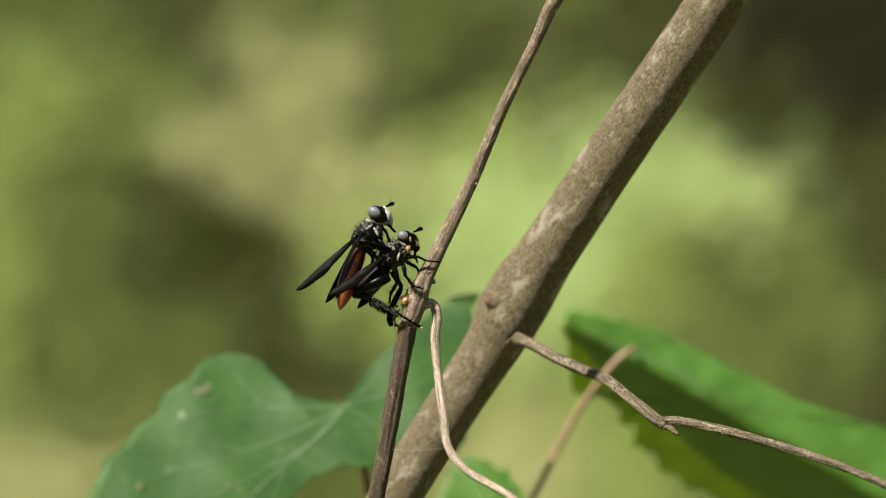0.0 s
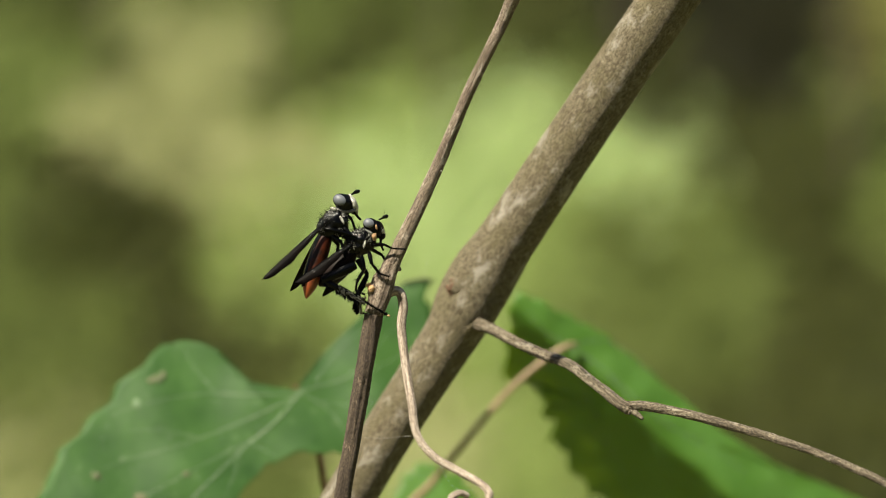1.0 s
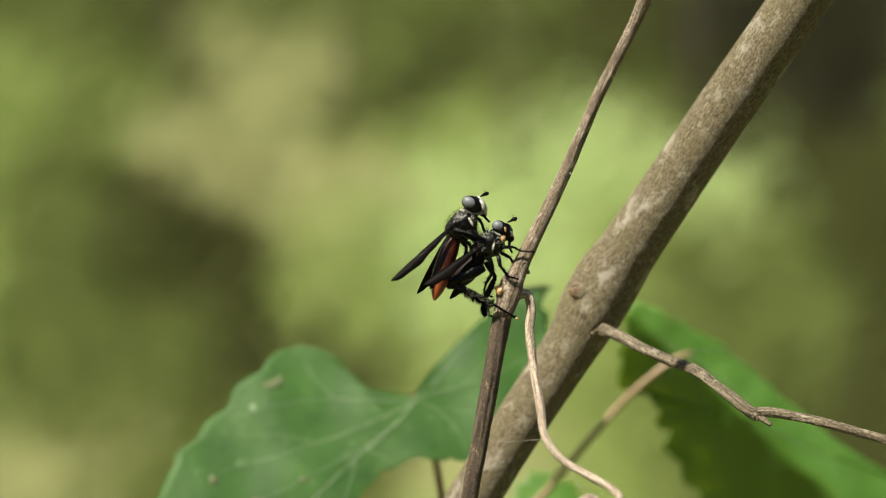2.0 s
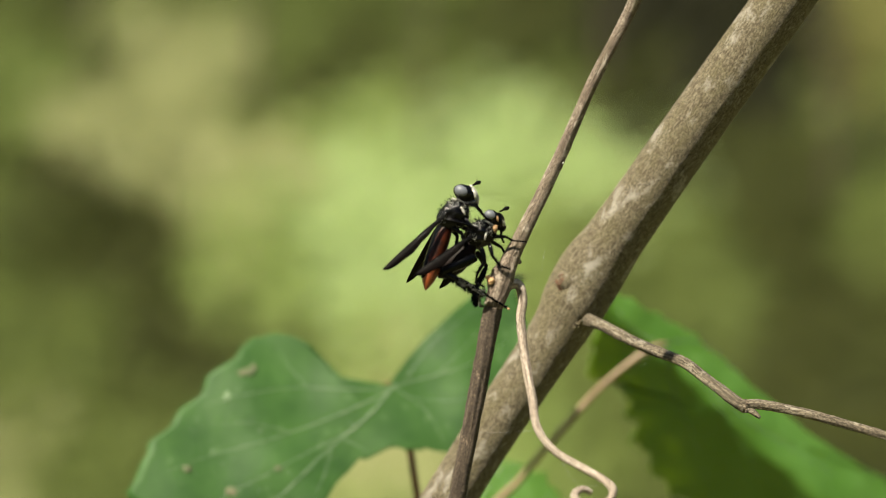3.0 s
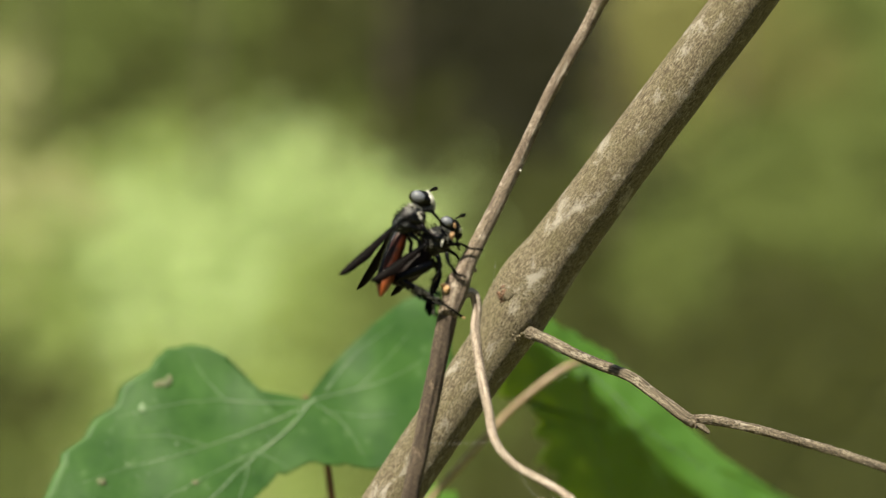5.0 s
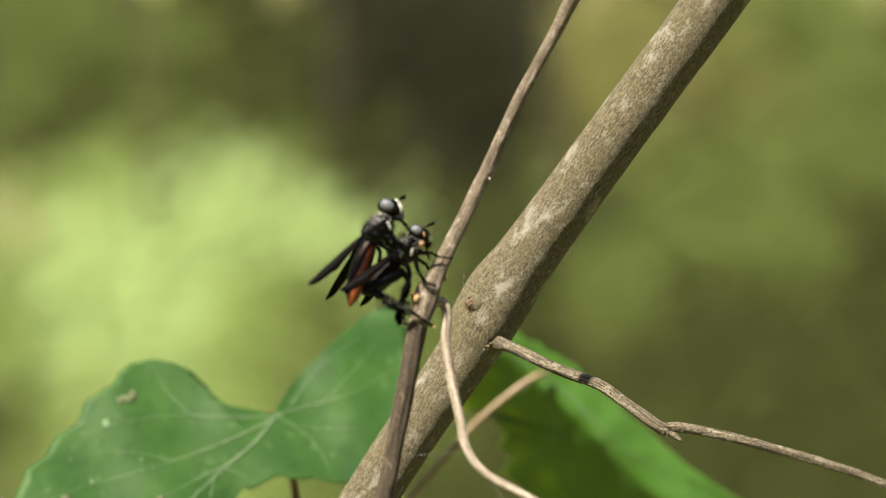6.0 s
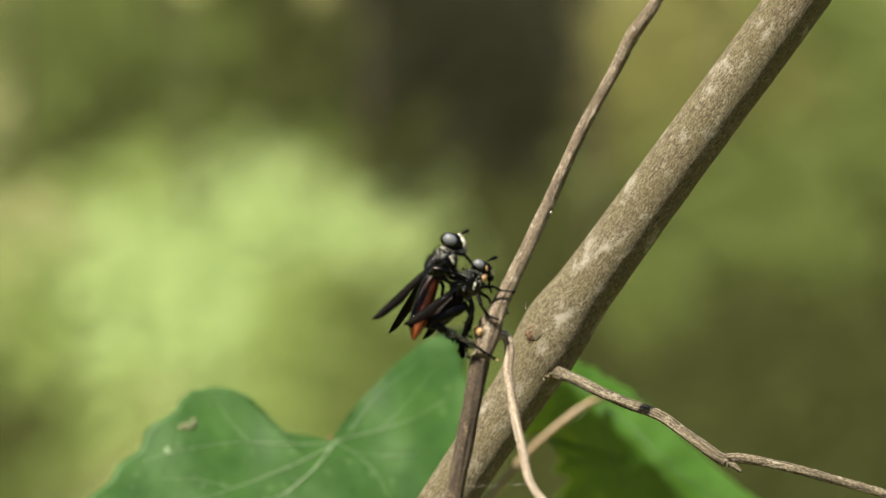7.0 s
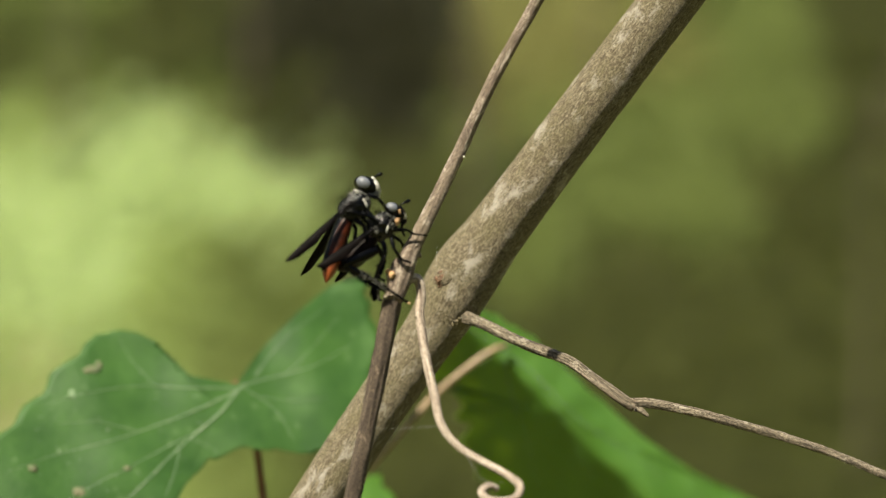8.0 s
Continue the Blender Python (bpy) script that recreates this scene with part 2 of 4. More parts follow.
def tube(points, step=0.5, sides=12, rough=0.0, flat=1.0, seed=0.0, bm=None, ridge=0.0, grit=0.0, grain=2.5):
    """A tapering rod through (x, y, z, radius) in millimetres, with uneven skin and coordinates in millimetres."""
    bm = bm or bmesh.new()
    uv = bm.loops.layers.uv.verify()
    path = spline(points, step)
    up, rings, far = Vector((0.13, -1, 0.21)), [], [0.0]
    for k, p in enumerate(path):
        a, b = path[max(k - 1, 0)], path[min(k + 1, len(path) - 1)]
        way = Vector(b[:3] - a[:3]).normalized()
        side = way.cross(up).normalized()
        up = side.cross(way).normalized()
        ring = []
        for j in range(sides):
            w = 2 * math.pi * j / sides
            out = side * math.cos(w) + up * math.sin(w) * flat
            c = Vector(p[:3])
            r = max(p[3], 0.002)
            if rough:
                n1 = noise.noise(Vector((math.cos(w) * 1.6 + seed, math.sin(w) * 1.6, far[-1] * 0.35)))
                n2 = noise.noise(Vector((math.cos(w) * 4, math.sin(w) * 4 + seed, far[-1] * 1.1)))
                n3 = noise.noise(Vector((math.cos(w) * 3.2 + seed, math.sin(w) * 3.2 - seed, far[-1] * 0.12))) if ridge else 0
                r *= 1 + rough * (n1 + 0.6 * n2) + ridge * n3
            if grit:
                q = (c + out * r) * grain
                r += grit * (noise.noise(q) + 0.6 * noise.noise(q * 2.1))
            ring.append(bm.verts.new(at(*(c + out * r))))
        rings.append(ring)
        far.append(far[-1] + (np.linalg.norm(path[k + 1][:3] - p[:3]) if k + 1 < len(path) else 0))
    girth = 2 * math.pi * max(p[3] for p in path)
    for k in range(len(rings) - 1):
        for j in range(sides):
            i = (j + 1) % sides
            f = bm.faces.new((rings[k][j], rings[k][i], rings[k + 1][i], rings[k + 1][j]))
            for loop, (u, v) in zip(f.loops, ((j, k), (j + 1, k), (j + 1, k + 1), (j, k + 1))):
                # folded round the back, so that the coordinates meet without a seam
                loop[uv].uv = (abs(2 * u / sides - 1) * girth / 2 + seed, far[v])
    for ring, order in ((rings[0], -1), (rings[-1], 1)):
        bm.faces.new(ring[::order])
    return bm


def egg(centre, semi, turn=(0, 0, 0), bm=None, detail=3, rough=0.0):
    """An ellipsoid, in millimetres, turned by degrees."""
    bm = bm or bmesh.new()
    made = bmesh.ops.create_icosphere(bm, subdivisions=detail, radius=1.0)["verts"]
    rot = Euler([radians(a) for a in turn]).to_matrix()
    for v in made:
        p = Vector(v.co)
        if rough:
            p *= 1 + rough * noise.noise(p * 2.3 + Vector(centre))
        p = rot @ Vector((p.x * semi[0], p.y * semi[1], p.z * semi[2]))
        v.co = at(*(Vector(centre) + p))
    uv = bm.loops.layers.uv.verify()
    for f in {f for v in made for f in v.link_faces}:
        for loop in f.loops:
            q = loop.vert.co * 1000
            loop[uv].uv = (q.x + 0.6 * q.y, q.z)
    return bm


def hair(bm, root, tip, thick=0.03):
    """One bristle: a slender three-sided spike."""
    root, tip = Vector(root), Vector(tip)
    way = (tip - root).normalized()
    side = way.orthogonal().normalized() * thick
    other = way.cross(side)
    ring = [bm.verts.new(at(*(root + side * math.cos(a) + other * math.sin(a)))) for a in (0, 2.1, 4.2)]
    end = bm.verts.new(at(*tip))
    for j in range(3):
        bm.faces.new((ring[j], ring[(j + 1) % 3], end))


# ---- ground and far woods ----


def bank(x, y):
    """The height of the ground: a flat clearing, then a slope that climbs behind the vine, then level woodland."""
    rise = 1.1 * min(max(0.0, y - 2.0), 2.6)
    soft = min(1.0, max(0.0, y - 1.8) / 0.6)
    far = math.hypot(x, y)
    rough = 0.03 * noise.noise(Vector((x * 3, y * 3, 0))) + 0.4 * noise.noise(Vector((x * 0.03, y * 0.03, 4))) * min(1, max(0, far - 8) / 40)
    return -0.15 + rise * soft + rough


def ground():
    bm = bmesh.new()
    n = 150

    def spread(k):
        u = 2 * k / n - 1
        return math.copysign(abs(u) ** 3.2 * 400, u)

    rows = [[bm.verts.new((spread(j), 2.8 + spread(k), bank(spread(j), 2.8 + spread(k)))) for j in range(n + 1)] for k in range(n + 1)]
    for k in range(n):
        for j in range(n):
            bm.faces.new((rows[k][j], rows[k][j + 1], rows[k + 1][j + 1], rows[k + 1][j])).smooth = True
    m, t, p = material("forest_floor")
    c = coords(t, "Object", (1, 1, 1))
    n1, n2 = noise_tex(t, c, 14.0, 8, 0.7), noise_tex(t, c, 2.4, 4)
    col = ramp(t, n1, (0.3, (0.05, 0.045, 0.018)), (0.55, (0.13, 0.12, 0.045)), (0.75, (0.24, 0.21, 0.10)))
    col = blend(t, ramp(t, n2, (0.42, grey(0.2)), (0.6, grey(0.9))), col, blend(t, n1, (0.06, 0.068, 0.018), (0.17, 0.18, 0.055)))
    t.links.new(col, p.inputs["Base Color"])
    p.inputs["Roughness"].default_value = 0.9
    bump(t, p, n1, 0.6, 0.02)
    mesh_thing("ground", bm, m, "mossy forest floor rising to a bank of leaf litter", "ground", "structure")


def mesh_thing(name, bm, mat, label, category, kind):
    me = bpy.data.meshes.new(name)
    bm.to_mesh(me)
    bm.free()
    me.materials.append(mat)
    return tagged(new(name, me), label, category, kind=kind)


def leaf_cloud(bm, rng, centre, spread, count, size, facing=0.75, slope=0.0):
    """Many small folded leaves scattered through an uneven ellipsoid, in metres; they lean towards the open side."""
    for _ in range(count):
        d = rng.normal(size=3)
        d /= np.linalg.norm(d)
        r = rng.random() ** 0.4 * (0.75 + 0.5 * noise.noise(Vector(d) * 1.7 + Vector(centre)))
        o = Vector(centre) + Vector((d[0] * spread[0] * r, d[1] * spread[1] * r, d[2] * spread[2] * r))
        o.y += slope * (o.z - centre[2])
        s = size * (0.6 + 0.8 * rng.random())
        turn = Euler((facing + rng.normal() * 0.28, rng.normal() * 0.25, -0.5 + rng.normal() * 0.4)).to_matrix() @ Euler((0, 0, rng.random() * 6.28)).to_matrix()
        shape = ((0, -0.5, 0), (0.3, -0.1, 0.07), (0.22, 0.25, 0.06), (0, 0.6, -0.04), (-0.22, 0.25, 0.06), (-0.3, -0.1, 0.07))
        vs = [bm.verts.new(o + turn @ Vector(q) * s) for q in shape]
        bm.faces.new((vs[0], vs[1], vs[2], vs[3]))
        bm.faces.new((vs[0], vs[3], vs[4], vs[5]))


# bright B and dark D, K leaf colours stand in for sun and shade
FOLIAGE = {
    "B": ("undergrowth foliage tinted bright yellow-green as a sunlit patch", foliage("sun_tint_foliage", (0.31, 0.395, 0.165), (0.42, 0.51, 0.24), (0.44, 0.55, 0.23), 0.45)),
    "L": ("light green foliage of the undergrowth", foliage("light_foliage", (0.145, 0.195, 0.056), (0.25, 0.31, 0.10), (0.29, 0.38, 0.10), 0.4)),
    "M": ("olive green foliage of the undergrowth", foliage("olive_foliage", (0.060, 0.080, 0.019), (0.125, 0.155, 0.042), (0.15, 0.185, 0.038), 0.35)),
    "D": ("undergrowth foliage tinted dark olive as shade", foliage("deep_foliage", (0.021, 0.026, 0.005), (0.052, 0.058, 0.012), (0.075, 0.088, 0.005), 0.3)),
    "K": ("undergrowth foliage tinted dark brown as shade", foliage("shade_tint_foliage", (0.0065, 0.0068, 0.0018), (0.019, 0.019, 0.005), (0.018, 0.018, 0.004), 0.2)),
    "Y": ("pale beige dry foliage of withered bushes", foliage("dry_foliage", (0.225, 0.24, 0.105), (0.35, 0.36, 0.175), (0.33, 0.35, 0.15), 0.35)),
    "G": ("golden olive foliage of thin bushes", foliage("golden_foliage", (0.095, 0.096, 0.027), (0.185, 0.185, 0.063), (0.20, 0.195, 0.05), 0.35)),
}
# the letters lay out sunlit and shaded patches as leaf colours
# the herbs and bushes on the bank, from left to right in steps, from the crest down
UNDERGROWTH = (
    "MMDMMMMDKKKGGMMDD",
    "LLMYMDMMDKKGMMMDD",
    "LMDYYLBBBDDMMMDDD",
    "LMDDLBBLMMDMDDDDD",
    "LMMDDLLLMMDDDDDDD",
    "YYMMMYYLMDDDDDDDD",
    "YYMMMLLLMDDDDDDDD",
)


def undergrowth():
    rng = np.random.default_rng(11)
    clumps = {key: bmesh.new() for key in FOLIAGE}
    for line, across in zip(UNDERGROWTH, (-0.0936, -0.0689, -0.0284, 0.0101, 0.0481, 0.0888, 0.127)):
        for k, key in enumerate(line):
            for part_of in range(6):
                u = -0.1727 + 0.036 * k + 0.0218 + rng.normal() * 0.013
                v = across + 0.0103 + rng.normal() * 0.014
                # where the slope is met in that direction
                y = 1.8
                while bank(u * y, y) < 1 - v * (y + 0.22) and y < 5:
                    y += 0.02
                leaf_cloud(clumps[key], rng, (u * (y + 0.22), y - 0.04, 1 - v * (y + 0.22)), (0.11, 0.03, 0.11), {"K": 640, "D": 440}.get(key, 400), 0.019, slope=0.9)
    # the same growth goes on over the rest of the bank and clearing
    for k in range(520):
        x, y = rng.uniform(-5.5, 5.5), rng.uniform(-5.0, 5.2)
        if (y > 0 and -0.26 < x / (y + 0.22) < 0.54) or math.hypot(x, y) < 1.3:
            continue
        key = "MMLDMGYLDM"[int(rng.random() * 10)]
        leaf_cloud(clumps[key], rng, (x, y, bank(x, y) + 0.06), (0.28, 0.28, 0.12), 70, 0.075)
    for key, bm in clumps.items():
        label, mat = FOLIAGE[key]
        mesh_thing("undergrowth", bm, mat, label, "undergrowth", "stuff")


def far_woods():
    rng = np.random.default_rng(5)
    bm = bmesh.new()
    for k in range(260):
        x = -3.2 + 7.6 * rng.random()
        leaf_cloud(bm, rng, (x, 4.2 + rng.random() * 2.6, 1.9 + 3.0 * rng.random()), (0.5, 0.4, 0.45), 70, 0.17)
    mesh_thing("far_woods", bm, FOLIAGE["M"][1], "dense olive green woodland foliage in the distance", "woods", "stuff")
    # an unseen foliage ring, added all round to cut low skylight and its blue
    bm = bmesh.new()
    for k in range(150):
        a = 2 * math.pi * k / 150
        leaf_cloud(bm, rng, (math.sin(a) * 8.5, math.cos(a) * 8.5, 1.0 + rng.random() * 3.4), (0.7, 0.5, 2.4), 130, 0.36, 0.4)
    mesh_thing("skylight_ring", bm, FOLIAGE["D"][1], "unseen ring of dark green foliage added to block low skylight", "woods", "stuff")


def saplings():
    """Thin stems that carry the undergrowth."""
    rng = np.random.default_rng(9)
    wood = plain("dark_wood", (0.03, 0.024, 0.014), (0.09, 0.07, 0.045), 0.02, 0.9)
    for k in range(9):
        x = -0.5 + 0.24 * k + rng.normal() * 0.05
        y = 2.7 + rng.random() * 0.5
        foot = bank(x, y)
        root = thing("sapling", (x, y, foot), "thin brown sapling stem on the bank", "sapling", "saplings")
        rows = [(x * 1000 + rng.normal() * 30 * h, y * 1000 - 60 * h, (foot - 1) * 1000 - 20 + 700 * h, 5 - 3.5 * h) for h in (0, 0.35, 0.7, 1.0)]
        part("stem", tube(rows, 60, 7, 0.05), wood, root)
        twig_rows = [rows[2], (rows[2][0] + 60, rows[2][1] - 40, rows[2][2] + 110, 1.5), (rows[2][0] + 110, rows[2][1] - 60, rows[2][2] + 160, 0.8)]
        part("shoot", tube(twig_rows, 40, 6, 0.05), wood, root)


# ---- the climbing stems ----

STEM = [(42.9, 2.5, 40.1, 2.6), (36.7, 6.0, 30.5, 2.6), (30.3, 9.2, 20.5, 2.6), (23.6, 12.5, 10.3, 2.63), (19.5, 14.5, 4.0, 2.66), (15.0, 16.8, -3.0, 2.82), (12.8, 17.9, -6.4, 3.2), (11.2, 18.2, -9.3, 3.1), (9.9, 18.5, -11.8, 2.7), (7.0, 19, -16.3, 2.5), (3.2, 19.5, -22.2, 2.45), (-0.9, 20, -29, 2.45), (-6.7, 21, -38.7, 2.5), (-40, 30, -95, 2.8), (-90, 60, -300, 3.2), (-120, 80, -700, 3.6), (-130, 90, -1160, 4.0)]
TWIG = [(60, -15, 120, 0.45), (40, -9.5, 75, 0.46), (24.4, -5.5, 40, 0.47), (18.5, -4, 27.1, 0.47), (16.1, -3.4, 21.8, 0.5), (14.1, -2.7, 18.6, 0.62), (13.1, -2, 16.3, 0.5), (10.1, -0.6, 10.1, 0.51), (7.3, 0, 3.6, 0.56), (4.05, -0.5, -3.2, 0.68), (3.1, -0.7, -5.2, 0.82), (2.4, -0.8, -7.1, 0.98), (1.7, -1, -9.1, 0.82), (1, -1.2, -12.9, 0.76), (0.2, -1.2, -17.3, 0.76), (-0.4, -1.2, -20.7, 0.74), (-1.5, -1.2, -26.5, 0.72), (-3, -1, -35.3, 0.75), (-20, 8, -110, 0.9), (-60, 30, -500, 1.3), (-70, 40, -1160, 1.6)]
TENDRIL = [(2.6, -0.6, -7.3, 0.5), (3.9, -0.4, -7.1, 0.44), (4.3, -0.6, -8.4, 0.42), (4.1, -1.2, -10.3, 0.40), (4.4, -2.5, -13.6, 0.38), (4.8, -4.5, -16.8, 0.36), (5.1, -6, -19.1, 0.34), (6.4, -7, -20.9, 0.33), (8.6, -8, -22.2, 0.33), (10.4, -9, -23.2, 0.34), (11, -10, -23.9, 0.34), (10.6, -10.5, -24.7, 0.32), (9.4, -10.8, -25, 0.31), (8.2, -10.4, -24.9, 0.31), (7.8, -9.8, -24.3, 0.31), (8.6, -9.4, -23.9, 0.29), (9.3, -9.2, -24.2, 0.26)]
BRANCH_IN = [(11.1, 18.5, -10.4, 0.68), (12.1, 16, -10.8, 0.62), (13.7, 14.2, -11.5, 0.54), (15.3, 12.5, -12.4, 0.5), (17.6, 10.5, -13.4, 0.48), (20.1, 8.2, -14.4, 0.48), (22.1, 6.2, -16, 0.48), (24, 4, -17.6, 0.5), (24.8, 3.4, -18.1, 0.52)]
SPUR = [(24.4, 3.6, -17.8, 0.45), (25.2, 3.1, -18.3, 0.34), (25.9, 2.6, -18.9, 0.14)]
BRANCH_OUT = [(24.3, 3.7, -17.95, 0.4), (25.4, 3.1, -17.75, 0.44), (27.1, 2.4, -17.9, 0.42), (30.2, 1.0, -18.5, 0.4), (33.3, -1.0, -19.3, 0.4), (36.3, -3.0, -20.1, 0.37), (40.4, -6.0, -21.5, 0.35), (45.8, -10.0, -24.0, 0.33), (53.5, -16.0, -28.5, 0.3)]


def vine_stem():
    root = thing("woody_vine", at(-130, 90, -1160), "thick grey-brown woody vine stem with lichen patches and a knot", "woody vine")
    trunk = part("bark", tube(STEM[:14], 0.16, 120, 0.010, ridge=0.006, grit=0.03, grain=4.0), STEM_BARK, root)
    part("stem_foot", tube(STEM[13:], 4, 24, 0.03), STEM_BARK, root)
    # the swollen knot with its broken scar
    knot = tube([(11.3, 18.0, -8.1, 1.9), (10.5, 16.8, -7.6, 1.55), (10.0, 16.0, -7.35, 1.05), (9.75, 15.62, -7.25, 0.62), (9.68, 15.5, -7.22, 0.2)], 0.08, 40, 0.12, seed=3, grit=0.08, grain=3.0)
    part("knot", knot, STEM_BARK, trunk, "swollen bark round the knot")
    scar = bmesh.new()
    rng = np.random.default_rng(12)
    for k in range(46):
        a, r = rng.random() * 6.28, rng.random() ** 0.5
        egg((9.7 + 0.55 * r * math.cos(a), 15.52 + 0.28 * r * r + 0.12 * rng.random(), -7.4 + 0.72 * r * math.sin(a)), (0.2 * (0.4 + rng.random()), 0.14, 0.13), (rng.random() * 40, rng.random() * 180, 0), scar, 2, 0.8)
    part("scar", scar, KNOT_BARK, trunk, "reddish brown broken scar")
    flakes = bmesh.new()
    for k in range(150):
        a, r = rng.random() * 6.28, 0.7 + rng.random() * 1.5
        x, z = 11.6 + 0.8 * r * math.cos(a) - 0.7, -10.1 + r * math.sin(a) + 0.6
        egg((x, 15.32 + 0.125 * (x - 16.56 - 0.57 * z) ** 2 + rng.random() * 0.15, z), (0.16 * (0.3 + rng.random()), 0.05, 0.08 * (0.4 + rng.random())), (rng.random() * 60, rng.random() * 90, 0), flakes, 1, 0.6)
    part("flakes", flakes, FLAKE, trunk, "ochre lichen flakes round the branch base")
    side = part("side_branch", tube(BRANCH_IN, 0.1, 30, 0.12, seed=3, ridge=0.14, grit=0.045, grain=3.6), BRANCH_BARK, root, "thin grey-brown ridged side branch")
    part("outer_branch", tube(BRANCH_OUT, 0.1, 30, 0.12, seed=7, ridge=0.14, grit=0.045, grain=3.6), BRANCH_BARK, side)
    part("spur", tube(SPUR, 0.12, 9, 0.25, seed=5), BRANCH_BARK, side, "short broken spur at the elbow")
    rng = np.random.default_rng(4)
    bm = bmesh.new()
    for k in range(34):
        a = rng.random() * 6.28
        c = (24.8 + rng.normal() * 0.3, 3.3 + rng.normal() * 0.3, -17.95 + rng.normal() * 0.25)
        egg(c, (0.16, 0.14, 0.1), (rng.random() * 90, 0, a * 57), bm, 1, 0.5)
    part("elbow_bark", bm, DARK_SHADED_BARK, side, "crumbling dark bark at the elbow")
    bm = bmesh.new()
    collar = [(10.9, 17.4, -10.2, 1.35), (11.7, 16.4, -10.6, 0.95), (12.2, 15.8, -10.8, 0.62)]
    part("collar", tube(collar, 0.25, 20, 0.16, seed=9), STEM_BARK, trunk)


def twig():
    root = thing("vine_twig", at(-70, 40, -1160), "thin reddish brown vine twig with a forked tendril", "twig")
    body = part("shoot", tube(TWIG[:13], 0.2, 40, 0.07, seed=2, ridge=0.08, grit=0.03, grain=3.0), TWIG_BARK, root)
    # below the fork the shade is put into the bark colour
    part("shaded_wood", tube(TWIG[12:19], 0.2, 40, 0.08, seed=4, ridge=0.12, grit=0.05, grain=3.0), DARK_SHADED_BARK, root, "flaking bark coloured dark for the shade below the fork")
    part("twig_foot", tube(TWIG[18:], 4, 16, 0.05), DARK_SHADED_BARK, root)
    part("tendril", tube(TENDRIL, 0.15, 26, 0.07, seed=6, ridge=0.07), TENDRIL_BARK, root, "pale tan curled dry tendril")
    bud = egg((1.5, -1.5, -6.8), (0.26, 0.24, 0.3), (0, 30, 0), rough=0.5)
    egg((1.25, -1.3, -6.5), (0.28, 0.25, 0.22), (0, 0, 0), bud, 2, 0.5)
    part("bud_scar", bud, PALE_WOOD, body, "pale orange torn bud scar")
    node = egg((2.3, -0.8, -6.6), (0.96, 0.84, 1.5), (0, 24, 0), rough=0.3, detail=4)
    rng = np.random.default_rng(21)
    for k in range(26):
        # torn ridges of bark round the fork
        x, z = 2.4 + rng.normal() * 0.45, -6.6 + rng.normal() * 0.9
        egg((x + 0.25 * (z + 6.6), -1.5 + 0.5 * abs(x - 2.4), z), (0.10 + 0.08 * rng.random(), 0.14, 0.3 + 0.35 * rng.random()), (0, 15 + rng.normal() * 14, 0), node, 2, 0.5)
    part("node", node, TWIG_BARK, body)
    speck = egg((7.75, -0.5, 3.45), (0.08, 0.08, 0.10), rough=0.3, detail=2)
    part("speck", speck, FACE, body, "tiny white speck")
    bump_ = egg((3.95, -0.9, -5.1), (0.2, 0.2, 0.25), rough=0.3, detail=2)
    part("nub", bump_, TWIG_BARK, body)


# ---- leaves ----


def radial_leaf(outline, hub, height, ring=16, teeth=0.0, density=6, seed=1, core=(0.0, 0.0)):
    """A leaf blade as a thin shell: an outline in millimetres round the hub (star-shaped round the core), laid on the surface y = height(x, z)."""
    rng = np.random.default_rng(seed)
    edge = []
    for a, b in zip(outline, outline[1:] + outline[:1]):
        a, b = np.array(a), np.array(b)
        n = max(1, int(np.linalg.norm(b - a) * density / 6))
        for k in range(n):
            p = a + (b - a) * k / n
            if teeth:
                p = p * (1 + teeth * (rng.random() - 0.5) / max(1.5, np.linalg.norm(p) * 0.3))
            edge.append(p)
    bm = bmesh.new()
    shells = []
    for thick in (0.0, 0.12):
        mid = bm.verts.new(at(hub[0] + core[0], hub[1] + height(*core) + thick, hub[2] + core[1]))
        rings = []
        for k in range(1, ring + 1):
            s = (k / ring) ** 0.85
            spots = [np.array(core) + (p - core) * s for p in edge]
            rings.append([bm.verts.new(at(hub[0] + q[0], hub[1] + height(*q) + thick, hub[2] + q[1])) for q in spots])
        shells.append((mid, rings))
    n = len(edge)
    for mid, rings in shells:
        for j in range(n):
            i = (j + 1) % n
            bm.faces.new((mid, rings[0][j], rings[0][i]))
            for a, b in zip(rings, rings[1:]):
                bm.faces.new((a[j], b[j], b[i], a[i]))
    for j in range(n):
        i = (j + 1) % n
        bm.faces.new((shells[0][1][-1][j], shells[1][1][-1][j], shells[1][1][-1][i], shells[0][1][-1][i]))
    bmesh.ops.recalc_face_normals(bm, faces=bm.faces)
    return bm


def vein(blade, hub, height, path, r0, r1):
    path = [p[:2] for p in spline([(x, z, 0, 0) for x, z in path], 0.5)]
    n = len(path) - 1
    rows = [(hub[0] + x, hub[1] + height(x, z) - 0.01, hub[2] + z, 0.46 * (r0 + (r1 - r0) * k / n)) for k, (x, z) in enumerate(path)]
    part("vein", tube(rows, 0.6, 6), VEIN_PALE, blade)


TIP = [(6.4, 50.0, -8.3, 0.1), (7.6, 49.6, -7.9, 0.12), (9.2, 49.6, -7.7, 0.14), (10.4, 49.8, -8.0, 0.05)]


